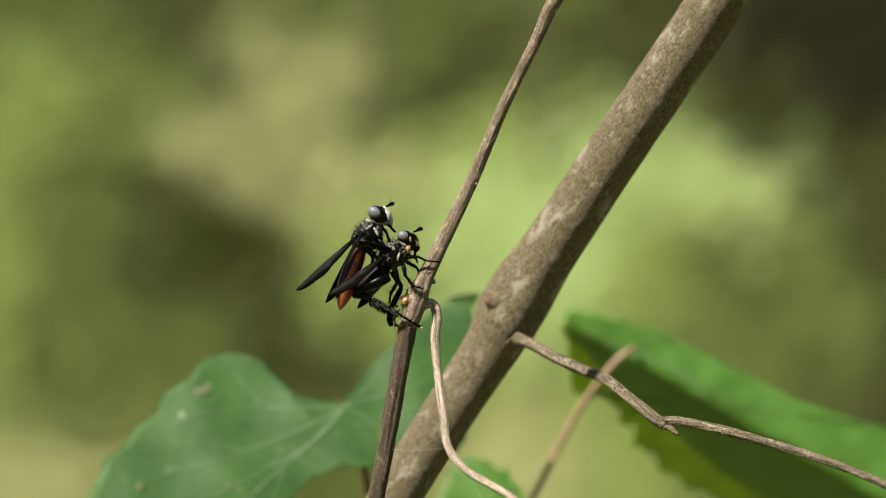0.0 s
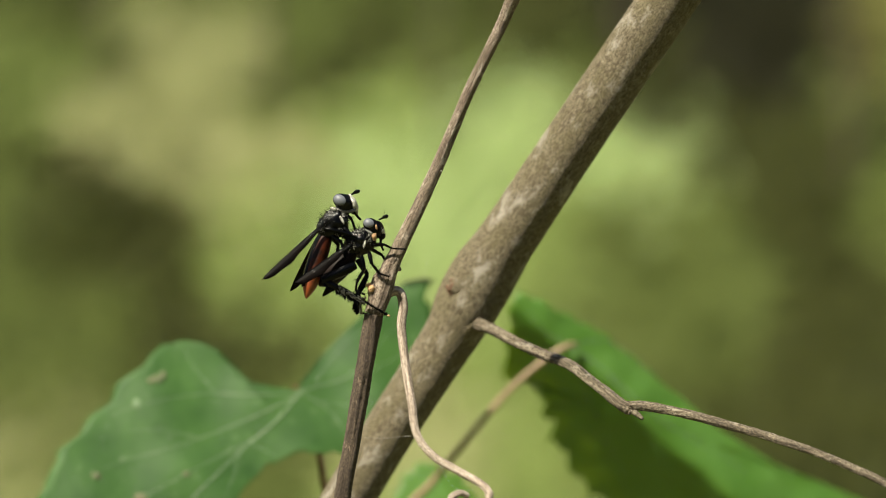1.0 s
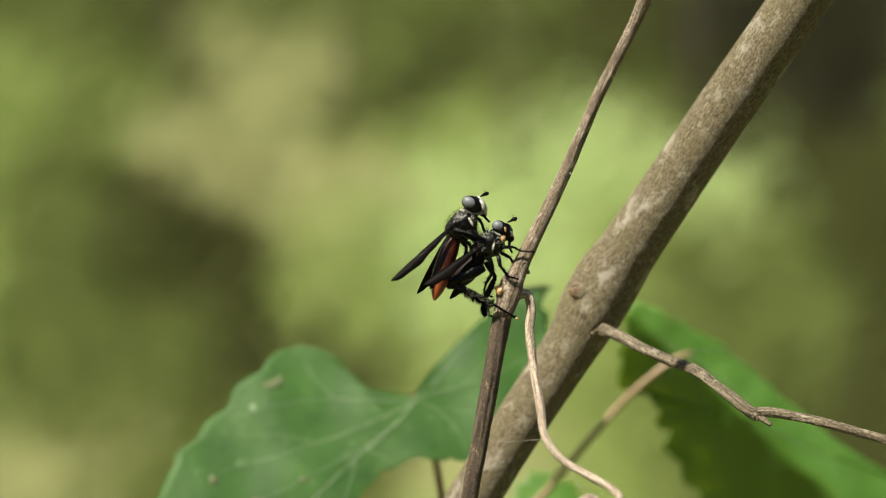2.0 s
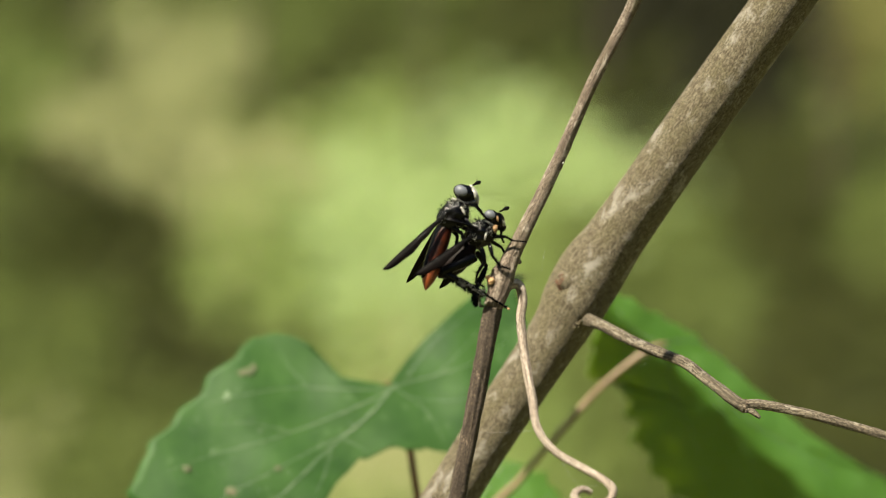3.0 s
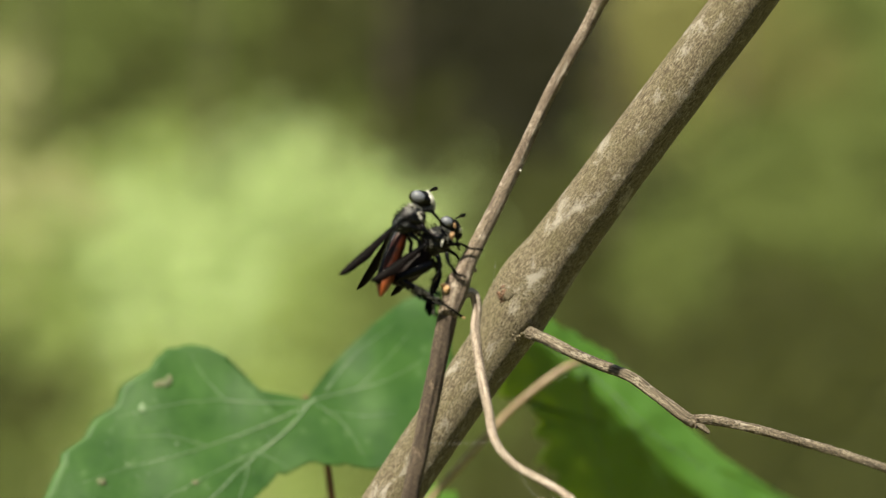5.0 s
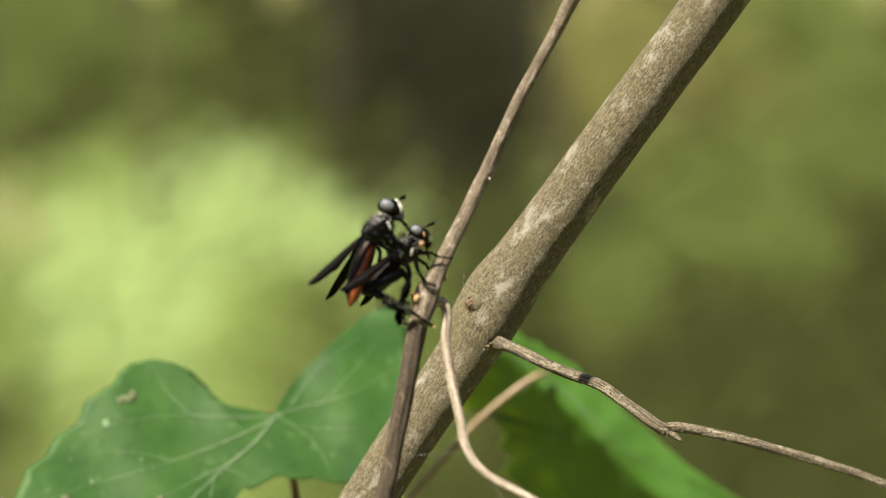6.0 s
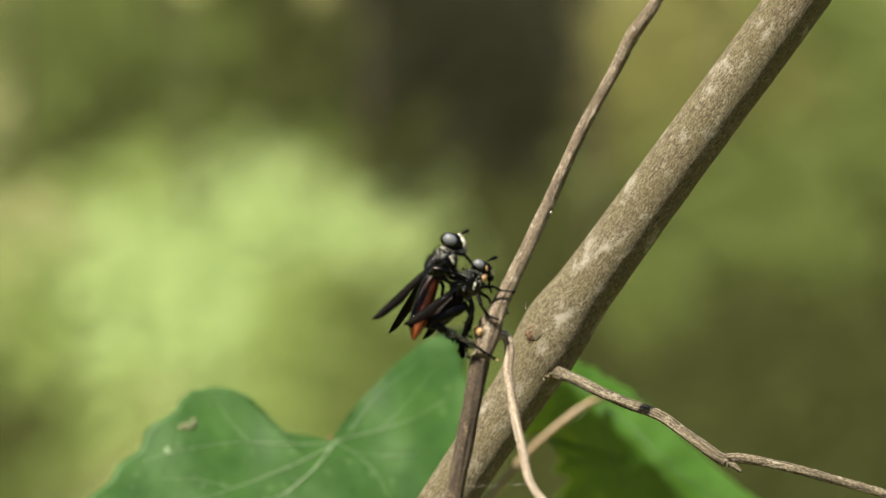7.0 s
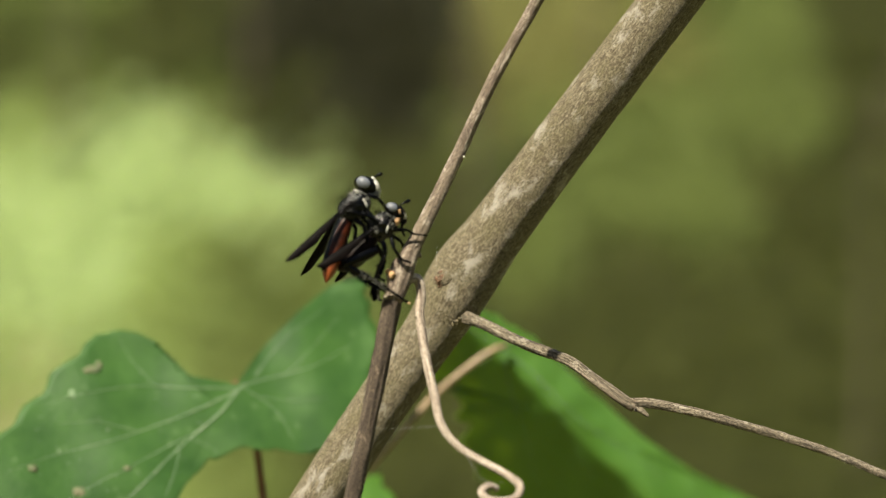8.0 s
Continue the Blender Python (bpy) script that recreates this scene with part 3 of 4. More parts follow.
def broad_leaf():
    hub = (-5.2, 44.6, -18.7)
    lie = (-26.6, 0, 0)

    def height(x, z):
        wave = 0.25 * math.sin(x * 0.5 + z * 0.3) + 0.5 * noise.noise(Vector((x * 0.18, z * 0.18, 0)))
        return 0.02 * x + 0.5 * z + wave * min(1, math.hypot(x, z) / 6)

    outline = [(0.5, -0.3), (1.5, 0.7), (2.6, 2.6), (4.4, 4.5), (7.4, 7.3), (10.2, 9.4), (12.4, 10.6), (15.0, 10.9), (14.3, 9.4), (15.6, 3.9), (13.0, -4.8), (9.9, -7.0), (5.0, -7.1), (1.8, -6.6), (-0.5, -6.9), (-2.9, -7.9), (-5.3, -10.3), (-7.2, -12.9), (-8.3, -15.1), (-10.3, -17.2), (-14.3, -18.8), (-19.9, -17.7), (-23.8, -15.0), (-26.5, -10.9), (-25.4, -8.6), (-24.6, -7.2), (-24.5, -6.2), (-22.3, -4.5), (-21.6, -2.8), (-19.4, -1.5), (-18.8, 0.0), (-17.8, 1.0), (-15.7, 2.3), (-14.9, 3.3), (-13.9, 4.4), (-11.5, 4.9), (-9.8, 4.6), (-8.0, 3.8), (-6.6, 1.8), (-5.1, 0.5), (-2.8, 0.1), (-0.4, -0.3)]
    root = thing("vine_leaf", at(*hub), "broad toothed dark green vine leaf with pale veins", "leaf", "vine leaves")
    blade = part("blade", radial_leaf(outline, hub, height, 20, 0.2, 9, core=(-1.5, -2.6)), LEAF_GREEN, root)
    for path, r in (([(0.8, -0.5), (-1.6, -3.2), (-5.7, -6.6), (-9.8, -10.2), (-13, -13.5)], 0.25), ([(0.4, -1.0), (-6.3, -3.9), (-12.1, -5.8), (-18.4, -7.5), (-23, -9)], 0.18), ([(0.5, -0.8), (-5.1, -0.8), (-9.8, -0.7), (-15, -1.4), (-19, -2.6)], 0.17), ([(0.8, -0.6), (4.2, -3.0), (6.0, -6.1)], 0.16), ([(0.8, -0.5), (5.5, 0.7), (9.1, 1.9), (13, 4.0)], 0.18),
                    ([(-4.6, -5.8), (-3.4, -6.3), (-1.4, -7.3)], 0.1), ([(2.2, 0.4), (5.6, 4.4), (9.9, 7.4)], 0.12), ([(-8.0, -0.7), (-10.1, 1.5), (-11.5, 3.8)], 0.1), ([(-5.7, -6.6), (-6.4, -9.1), (-7.4, -11.3)], 0.1), ([(-4.0, -5.2), (-9.8, -7.9), (-15.5, -10.8), (-19.9, -13.4)], 0.11), ([(-10, -5.1), (-14, -4.2), (-18, -4.4)], 0.09), ([(-7.5, -8.3), (-12, -12.2), (-16, -15)], 0.09), ([(2.4, -1.6), (6, -2), (9.5, -1.6)], 0.08), ([(5.5, 0.7), (8.5, 3.6), (11.5, 6.6)], 0.08)):
        vein(blade, hub, height, path, r, 0.03)
    scar = bmesh.new()
    for x, z, rx, rz in ((-14.4, 0.9, 0.75, 0.42), (-13.8, 1.3, 0.4, 0.5), (-15.0, 0.8, 0.35, 0.3)):
        egg((hub[0] + x, hub[1] + height(x, z) - 0.03, hub[2] + z), (rx, 0.05, rz), lie, scar, 2, 0.5)
    part("scar", scar, LEAF_SCAR, blade, "pale brown eaten spot")
    spots = bmesh.new()
    rng = np.random.default_rng(8)
    for k in range(60):
        x, z = 4 - 25 * rng.random(), -14 + 12.5 * rng.random()
        if z < -6.2 + 0.9 * (x + 2) and x > -10 or x > 3 and z < -5:
            continue
        egg((hub[0] + x, hub[1] + height(x, z) - 0.01, hub[2] + z), (0.06 + 0.3 * rng.random() ** 4, 0.03, 0.06 + 0.3 * rng.random() ** 4), lie, spots, 1, 0.4)
    egg((hub[0] - 16.4, hub[1] + height(-16.4, -1.5) - 0.01, hub[2] - 1.5), (0.5, 0.04, 0.5), lie, spots, 2, 0.4)
    part("blemishes", spots, SPECK_PALE, blade, "pale specks")
    for x, z, r in ((-15.9, -10.9, 0.65), (-20.5, -8.7, 0.5), (-11.2, -8.6, 0.35)):
        part("blotch", egg((hub[0] + x, hub[1] + height(x, z) - 0.02, hub[2] + z), (r, 0.05, r * 0.7), lie, rough=0.7), LEAF_SCAR, blade, "tan dry blotch")
    rows = [(-5.0, 45.0, -19.0, 0.42), (-3.6, 46.5, -22.4, 0.4), (-2.6, 45.5, -25.6, 0.38), (-2.1, 45.5, -28.6, 0.38), (-1.6, 46, -31.6, 0.4), (-0.6, 47, -39, 0.42), (4, 44, -60, 0.5)]
    part("dry_tip", tube(TIP, 0.4, 8, 0.1), DARK_SHADED_BARK, blade, "dry brown curled tip")
    part("petiole", tube(rows, 0.8, 12, 0.03), PETIOLE_RED, root, "dark red-brown leaf stalk")


HUB_SIDE = (25.2, 54.9, -15.2)


def drooping_leaf():
    hub = HUB_SIDE
    crease = Vector((0.74, -0.67))

    def height(x, z):
        along, over = x * crease.x + z * crease.y, -x * crease.y + z * crease.x + 1.0
        # a rounded fold: the upper side faces the sky, the lower half hangs under it
        bent = -0.6 * over + 1.1 * (math.sqrt(over * over + 0.5) - 0.7)
        return bent + 0.55 * noise.noise(Vector((x * 0.25, z * 0.25, 3))) * min(1, math.hypot(x, z) / 4)

    outline = [(-6.2, 6.0), (-3.4, 5.0), (-0.6, 3.6), (3.6, 1.2), (7.8, -2.1), (12.2, -5.8), (17.0, -9.8), (23.5, -13.8), (29.2, -16.3), (36.5, -19.5), (33.2, -23.0), (29.0, -25.9), (24.0, -26.1), (18.9, -26.2), (13.2, -24.9), (9.0, -22.3), (6.6, -19.6), (4.1, -18.7), (3.3, -16.3), (1.6, -15.7), (1.2, -13.0), (-1.1, -12.1), (-0.4, -9.6), (-2.2, -8.9), (-1.5, -6.9), (-3.4, -6.0), (-2.8, -4.9), (-4.6, -4.6), (-5.7, -4.2), (-6.7, -2.8), (-6.3, -1.2), (-7.0, 0.4), (-6.0, 1.8), (-6.4, 3.8)]
    root = thing("vine_leaf", at(*hub), "drooping folded green vine leaf with toothed edge, pale stalk", "leaf", "vine leaves")
    blade = part("blade", radial_leaf(outline, hub, height, 18, 0.35, 9, 2, (5, -7)), LEAF_SHADE, root)
    for path, r in (([(0, 0), (4.5, -3.4), (10, -8.4), (20, -14.5)], 0.2), ([(0, 0), (2.5, -6), (5.5, -12), (8, -18)], 0.18), ([(0, 0), (-2, -3), (-3.2, -6)], 0.14), ([(0, 0), (-2.6, 1.4), (-4.6, 3.6)], 0.14), ([(0, 0), (5, 0), (10, -4)], 0.14), ([(4.5, -3.4), (8, -9), (12, -15)], 0.1)):
        vein(blade, hub, height, path, r, 0.05)
    rows = [(26.0, 54.2, -15.2, 0.2), (25.0, 53.6, -15.3, 0.32), (23.2, 53.3, -16.2, 0.36), (20.0, 53.8, -18.8, 0.35), (17.5, 54.4, -21.3, 0.35), (13.9, 55, -25.6, 0.36), (10.4, 56, -30.0, 0.38), (4.2, 58, -38.5, 0.5), (-10, 62, -70, 0.6)]
    part("petiole", tube(rows, 0.8, 12, 0.03), PETIOLE_PALE, root, "pale pinkish leaf stalk")
    return root


HUB_SMALL = (9.8, 58, -35.6)


def small_leaf():
    hub = HUB_SMALL

    def height(x, z):
        return 0.35 * z + 0.4 * noise.noise(Vector((x * 0.3, z * 0.3, 8)))

    outline = [(-5, 2.2), (-3.6, 3.4), (-3, 5.6), (-1.8, 6.2), (-0.8, 7.3), (0.6, 6.7), (1.6, 6.6), (2.2, 5.6), (3.6, 5.4), (4.4, 4), (6, 2.6), (6.4, -2), (4, -6), (0, -9), (-4, -6), (-6, -1)]
    root = thing("vine_leaf", at(*hub), "small bright green toothed vine leaf below the stem", "leaf", "vine leaves")
    blade = part("blade", radial_leaf(outline, hub, height, 8, 0.3, 9, 3), LEAF_SHADE, root)
    vein(blade, hub, height, [(0, -8), (0, -1), (-0.6, 6)], 0.16, 0.05)
    vein(blade, hub, height, [(0, -3), (2.5, 1), (4, 3.6)], 0.1, 0.04)
    vein(blade, hub, height, [(0, -3), (-2.5, 0), (-4, 2)], 0.1, 0.04)
    return root


# ---- the flies ----


def wing(name, root, outline_from, to, width, belly, lift, side):
    """A thin wing from hinge to tip: a narrow base, a rounded hind edge, with raised veins."""
    a, b = Vector(outline_from), Vector(to)
    way = (b - a)
    length = way.length
    way.normalize()
    across = way.cross(Vector(lift)).normalized()
    up = across.cross(way).normalized()
    n, m = 22, 8
    bm = bmesh.new()

    def spot(s, w, thick):
        tip = math.sqrt(max(0.0, 1 - (max(0.0, s - 0.6) / 0.4) ** 2))
        front = 0.14 * width * min(1, s * 5) * tip
        back = width * (0.22 + 0.78 * min(1, s / 0.6) ** 1.2) * tip * (1 + 0.05 * math.sin(s * 23))
        off = front + (-(front + back)) * w
        bend = belly * math.sin(math.pi * s) * length + 0.10 * width * math.sin(math.pi * w)
        ripple = 0.03 * width * math.sin(w * 19) * (1 - s)
        return a + way * (s * length) + across * off * side + up * (bend + ripple + thick)

    layers = []
    for thick in (0.0, 0.02):
        layers.append([[bm.verts.new(at(*spot(k / n, j / m, thick))) for j in range(m + 1)] for k in range(n + 1)])
    for g in layers:
        for k in range(n):
            for j in range(m):
                bm.faces.new((g[k][j], g[k + 1][j], g[k + 1][j + 1], g[k][j + 1]))
    lo, hi = layers
    for k in range(n):
        for j in (0, m):
            bm.faces.new((lo[k][j], lo[k + 1][j], hi[k + 1][j], hi[k][j]))
    for j in range(m):
        for k in (0, n):
            bm.faces.new((lo[k][j], lo[k][j + 1], hi[k][j + 1], hi[k][j]))
    bmesh.ops.recalc_face_normals(bm, faces=bm.faces)
    ob = part("wing", bm, WING, root, "smoky black wing")
    for w, r, end in ((0.0, 0.06, 0.98), (0.12, 0.035, 0.96), (0.3, 0.03, 0.93), (0.5, 0.025, 0.85), (0.72, 0.02, 0.6)):
        part("wing_vein", tube([(*spot(s, w, 0.01), r * (1 - 0.6 * s)) for s in np.linspace(0.02, end, 7)], 0.4, 5), CHITIN, ob)
    return ob


def leg(root, joints, radii, fringe=0.0, seed=0, spines=0.25, label="", pivot=None):
    """A jointed leg: thigh, shin and foot through the given joints, with bristles; fringe: the length of a feathered edge."""
    rng = np.random.default_rng(seed)
    bm = bmesh.new()
    n = len(joints) - 1
    for k in range(n):
        a, b = Vector(joints[k]), Vector(joints[k + 1])
        r = radii[k]
        m1, m2 = a.lerp(b, 0.3), a.lerp(b, 0.7)
        if k == n - 1:
            # the foot is a string of five small joints
            for j in range(5):
                c, d = a.lerp(b, j / 5), a.lerp(b, (j + 1) / 5)
                tube([(*c, r * 0.55), (*c.lerp(d, 0.7), r * 1.15), (*d, r * 0.85)], 0.05, 8, bm=bm)
        else:
            tube([(*a, r * 0.75), (*m1, r * 0.98), (*m2, r * 0.9), (*b, r * 0.72)], 0.12, 8, bm=bm)
        way = (b - a).normalized()
        for _ in range(int((b - a).length * 34 * (spines > 0))):
            o = a.lerp(b, rng.random())
            d = Vector(rng.normal(size=3))
            d = (d - way * d.dot(way)).normalized() + way * 0.5
            hair(bm, o + d * r * 0.6, o + d * (r * 0.8 + spines * (0.5 + 0.7 * rng.random())), 0.018)
    ob = part("leg", bm, CHITIN, root, label, pivot=pivot)
    if fringe:
        fb = bmesh.new()
        for a, b, reach, count in ((Vector(joints[-3]), Vector(joints[-2]), fringe, 420), (Vector(joints[-4]), Vector(joints[-3]), fringe * 0.7, 300)):
            way = (b - a).normalized()
            out = way.cross(Vector((0, 1, 0))).normalized()
            out = out * (-1 if out.z > 0 else 1)
            for k in range(count):
                s = rng.random()
                o = a.lerp(b, s)
                sgn = -1 if rng.random() < 0.35 else 1
                d = out * sgn + way * 0.75 + Vector((0, rng.normal() * 0.35, 0))
                size = reach * (0.25 + 0.75 * rng.random()) * (0.5 if sgn < 0 else 1) * (0.55 + 0.45 * math.sin(math.pi * s))
                tip = o + d.normalized() * size
                side = d.cross(Vector((rng.normal() * 0.5, 1, 0.2))).normalized() * 0.035
                q = [fb.verts.new(at(*v)) for v in (o - side * 0.5, o.lerp(tip, 0.6) - side, tip, o.lerp(tip, 0.6) + side, o + side * 0.5)]
                fb.faces.new(q)
        part("feather_fringe", fb, CHITIN, ob, "black feathered shin fringe")
        # pale hairs on the outer end of the shin imitate its glints
        pb = bmesh.new()
        a, b = Vector(joints[-3]), Vector(joints[-2])
        for k in range(90):
            o = a.lerp(b, 0.35 + 0.65 * rng.random()) + Vector((0, -radii[-2] * 0.8, radii[-2] * 0.5 * rng.normal()))
            hair(pb, o, o + Vector((0.25 + 0.1 * rng.normal(), -0.12, -0.18 + 0.12 * rng.normal())), 0.02)
        part("silver_pile", pb, PILE, ob, "pale shin hairs in place of glints")
    return ob


def antenna(head, at_, way, seed):
    bm = bmesh.new()
    a, w = Vector(at_), Vector(way).normalized()
    tube([(*a, 0.07), (*(a + w * 0.25), 0.08), (*(a + w * 0.45 + Vector((0, 0, 0.06))), 0.13), (*(a + w * 0.72 + Vector((0, 0, 0.05))), 0.15), (*(a + w * 0.9), 0.07)], 0.06, 8, bm=bm)
    tip = a + w * 0.5
    hair(bm, tip, tip + Vector((0.02, 0, 0.75)), 0.025)
    part("antenna", bm, CHITIN, head)


def bristles(bm, centre, semi, rng, count, length):
    for _ in range(count):
        d = Vector(rng.normal(size=3)).normalized()
        if d.z < -0.5:
            continue
        o = Vector(centre) + Vector((d.x * semi[0], d.y * semi[1], d.z * semi[2])) * 0.97
        hair(bm, o, o + (d + Vector((-0.3, 0, 0.15))).normalized() * length * (0.5 + 0.8 * rng.random()), 0.02)


def pile(bm, centre, semi, turn, toward, reach, rng, count, length=0.16):
    """Short silvery fur on the side of a rounded body that looks towards the given way."""
    rot = Euler([radians(a) for a in turn]).to_matrix()
    way = Vector(toward).normalized()
    made = 0
    while made < count:
        d = Vector(rng.normal(size=3)).normalized()
        n = rot @ d
        if n.dot(way) < reach:
            continue
        made += 1
        o = Vector(centre) + rot @ Vector((d.x * semi[0], d.y * semi[1], d.z * semi[2])) * 1.01
        hair(bm, o, o + (n + Vector(rng.normal(size=3)) * 0.45).normalized() * length * (0.5 + rng.random()), 0.022)


def upper_fly():
    rng = np.random.default_rng(31)
    root = thing("feather_legged_fly", at(-1.8, -0.9, -1.2), "black fly with orange abdomen clasping the fly below it", "fly", "pair of flies")
    # head
    head = part("head", egg((-0.70, -0.9, 0.58), (0.9, 1.05, 0.9), (0, 28, 0), rough=0.05), CHITIN, root)
    eye = part("eye", egg((-0.93, -1.42, 0.80), (0.92, 0.62, 0.68), (0, 30, 0)), EYE, head, "black compound eye with a painted sky reflection")
    # a raised grey cap imitates the sky mirrored in the eye
    part("sky_patch", egg((-1.07, -1.48, 0.88), (0.76, 0.62, 0.57), (0, 30, 0)), EYE_SKY, eye, "grey cap painted as a sky reflection")
    part("eye", egg((-0.93, -0.38, 0.80), (0.92, 0.62, 0.68), (0, 30, 0)), EYE, head, "black compound eye")
    face = egg((-0.05, -0.9, 0.62), (0.38, 0.8, 0.88), (0, -24, 0), rough=0.2)
    part("face", face, FACE, head, "silvery white face")
    cheek = tube([(-1.6, -1.40, 0.32, 0.03), (-1.1, -1.55, 0.06, 0.09), (-0.5, -1.55, -0.02, 0.16), (0.0, -1.42, 0.1, 0.19), (0.2, -1.2, 0.35, 0.1)], 0.1, 10, 0.1)
    part("cheek", cheek, CHEEK, head, "silver grey cheek")
    fb = egg((0.05, -0.9, 0.05), (0.34, 0.4, 0.4), rough=0.1, detail=2)
    tube([(0.1, -0.95, -0.05, 0.16), (0.3, -0.95, -0.45, 0.12), (0.65, -0.95, -0.8, 0.1)], 0.1, 8, bm=fb)
    part("mouth", fb, CHITIN, head)
    antenna(head, (-0.28, -1.05, 1.42), (0.75, -0.1, 0.3), 1)
    antenna(head, (-0.28, -0.75, 1.42), (0.75, 0.15, 0.22), 2)
    # body
    tb = egg((-1.75, -0.9, -1.15), (1.2, 1.15, 1.55), (0, 38, 0), rough=0.2, detail=4)
    egg((-2.55, -0.9, -1.85), (0.75, 0.8, 0.6), (0, 38, 0), tb, 2, 0.1)
    thorax = part("thorax", tb, DUSTED, root, "black thorax dusted with silver grey")
    part("pale_mark", egg((-1.05, -1.93, -0.75), (0.10, 0.08, 0.42), (0, -28, 0), rough=0.4), FACE, thorax, "silver grey streak")
    part("pale_mark", egg((-1.75, -1.5, 0.15), (0.3, 0.25, 0.14), (0, 35, 0), rough=0.4), FACE, thorax, "silver grey shoulder")
    hb = bmesh.new()
    bristles(hb, (-1.75, -0.9, -1.15), (1.3, 1.2, 1.45), rng, 520, 0.42)
    part("bristles", hb, CHITIN, thorax)
    pb = bmesh.new()
    for way, reach, count in (((-0.3, -0.8, 0.9), 0.90, 90), ((0.9, -0.9, 0.5), 0.94, 70), ((-0.9, -0.7, -0.1), 0.93, 60), ((0.5, -1, -0.7), 0.95, 40)):
        pile(pb, (-1.75, -0.9, -1.15), (1.2, 1.15, 1.55), (0, 38, 0), way, reach, rng, count)
    part("silver_pile", pb, PILE, thorax, "short silver grey fur")
    ab = [(-2.35, -0.9, -1.9, 0.5), (-2.75, -0.95, -3.0, 0.72), (-3.25, -1.1, -4.4, 0.78), (-3.7, -1.3, -5.8, 0.72), (-3.98, -1.55, -6.7, 0.5), (-4.12, -1.7, -7.2, 0.2)]
    abdomen = part("abdomen", tube(ab, 0.15, 20, 0.03, 1.15), RUST, root, "dark rusty abdomen")
    back = [(x - 0.36, y - 0.12, z + 0.10, r * 0.62) for x, y, z, r in ab[:5]]
    part("dorsal_plate", tube(back, 0.15, 18, 0.06, 1.1), CHITIN, abdomen, "glossy black dorsal plate")
    part("abdomen_tip", tube([(-3.62, -1.26, -5.55, 0.75), (-3.75, -1.33, -5.95, 0.73), (-3.98, -1.55, -6.7, 0.55), (-4.15, -1.72, -7.3, 0.26), (-4.22, -1.8, -7.6, 0.05)], 0.12, 20, 0.02, 1.15), ORANGE, abdomen, "bright orange tip")
    # wings
    wing("wing", root, (-2.45, -1.75, -0.95), (-8.05, -3.4, -5.85), 0.70, 0.015, (0.45, -0.55, 0.7), 1)
    wing("wing", root, (-2.7, -0.1, -1.5), (-5.6, 3.0, -7.1), 0.95, -0.01, (0.55, -0.75, 0.35), 1)
    # legs
    leg(root, [(-0.9, -1.6, -1.4), (-0.2, -2.0, -2.2), (0.2, -1.9, -2.6), (0.75, -1.7, -3.0)], [0.2, 0.14, 0.09], seed=1)
    leg(root, [(-1.3, -0.3, -2.0), (-0.2, 0.3, -2.5), (0.6, 0.3, -3.2), (0.9, 0.2, -3.6)], [0.2, 0.14, 0.09], seed=2)
    leg(root, [(-2.6, -1.9, -1.5), (-1.3, -2.25, -1.75), (-0.25, -2.1, -2.1), (0.45, -1.9, -2.3)], [0.2, 0.15, 0.09], seed=3)
    leg(root, [(-2.2, -1.6, -2.0), (-1.1, -1.9, -2.75), (-0.9, -1.9, -3.7), (-0.8, -1.8, -4.2)], [0.22, 0.15, 0.09], seed=4)
    leg(root, [(-2.2, -0.2, -2.0), (-1.3, 0.4, -3.0), (-1.6, 0.3, -4.4), (-1.4, 0.2, -5.0)], [0.2, 0.15, 0.09], seed=5)
    return root, thorax


FORE = (-0.95, -2.05, -0.1)


def fore_leg(root):
    """The raised front leg of the upper fly, which rests on the head of the lower one."""
    return leg(root, [FORE, (0.0, -2.35, -0.35), (0.85, -2.1, -1.3), (1.25, -1.85, -1.6)], [0.17, 0.13, 0.08], seed=6, pivot=at(*FORE))


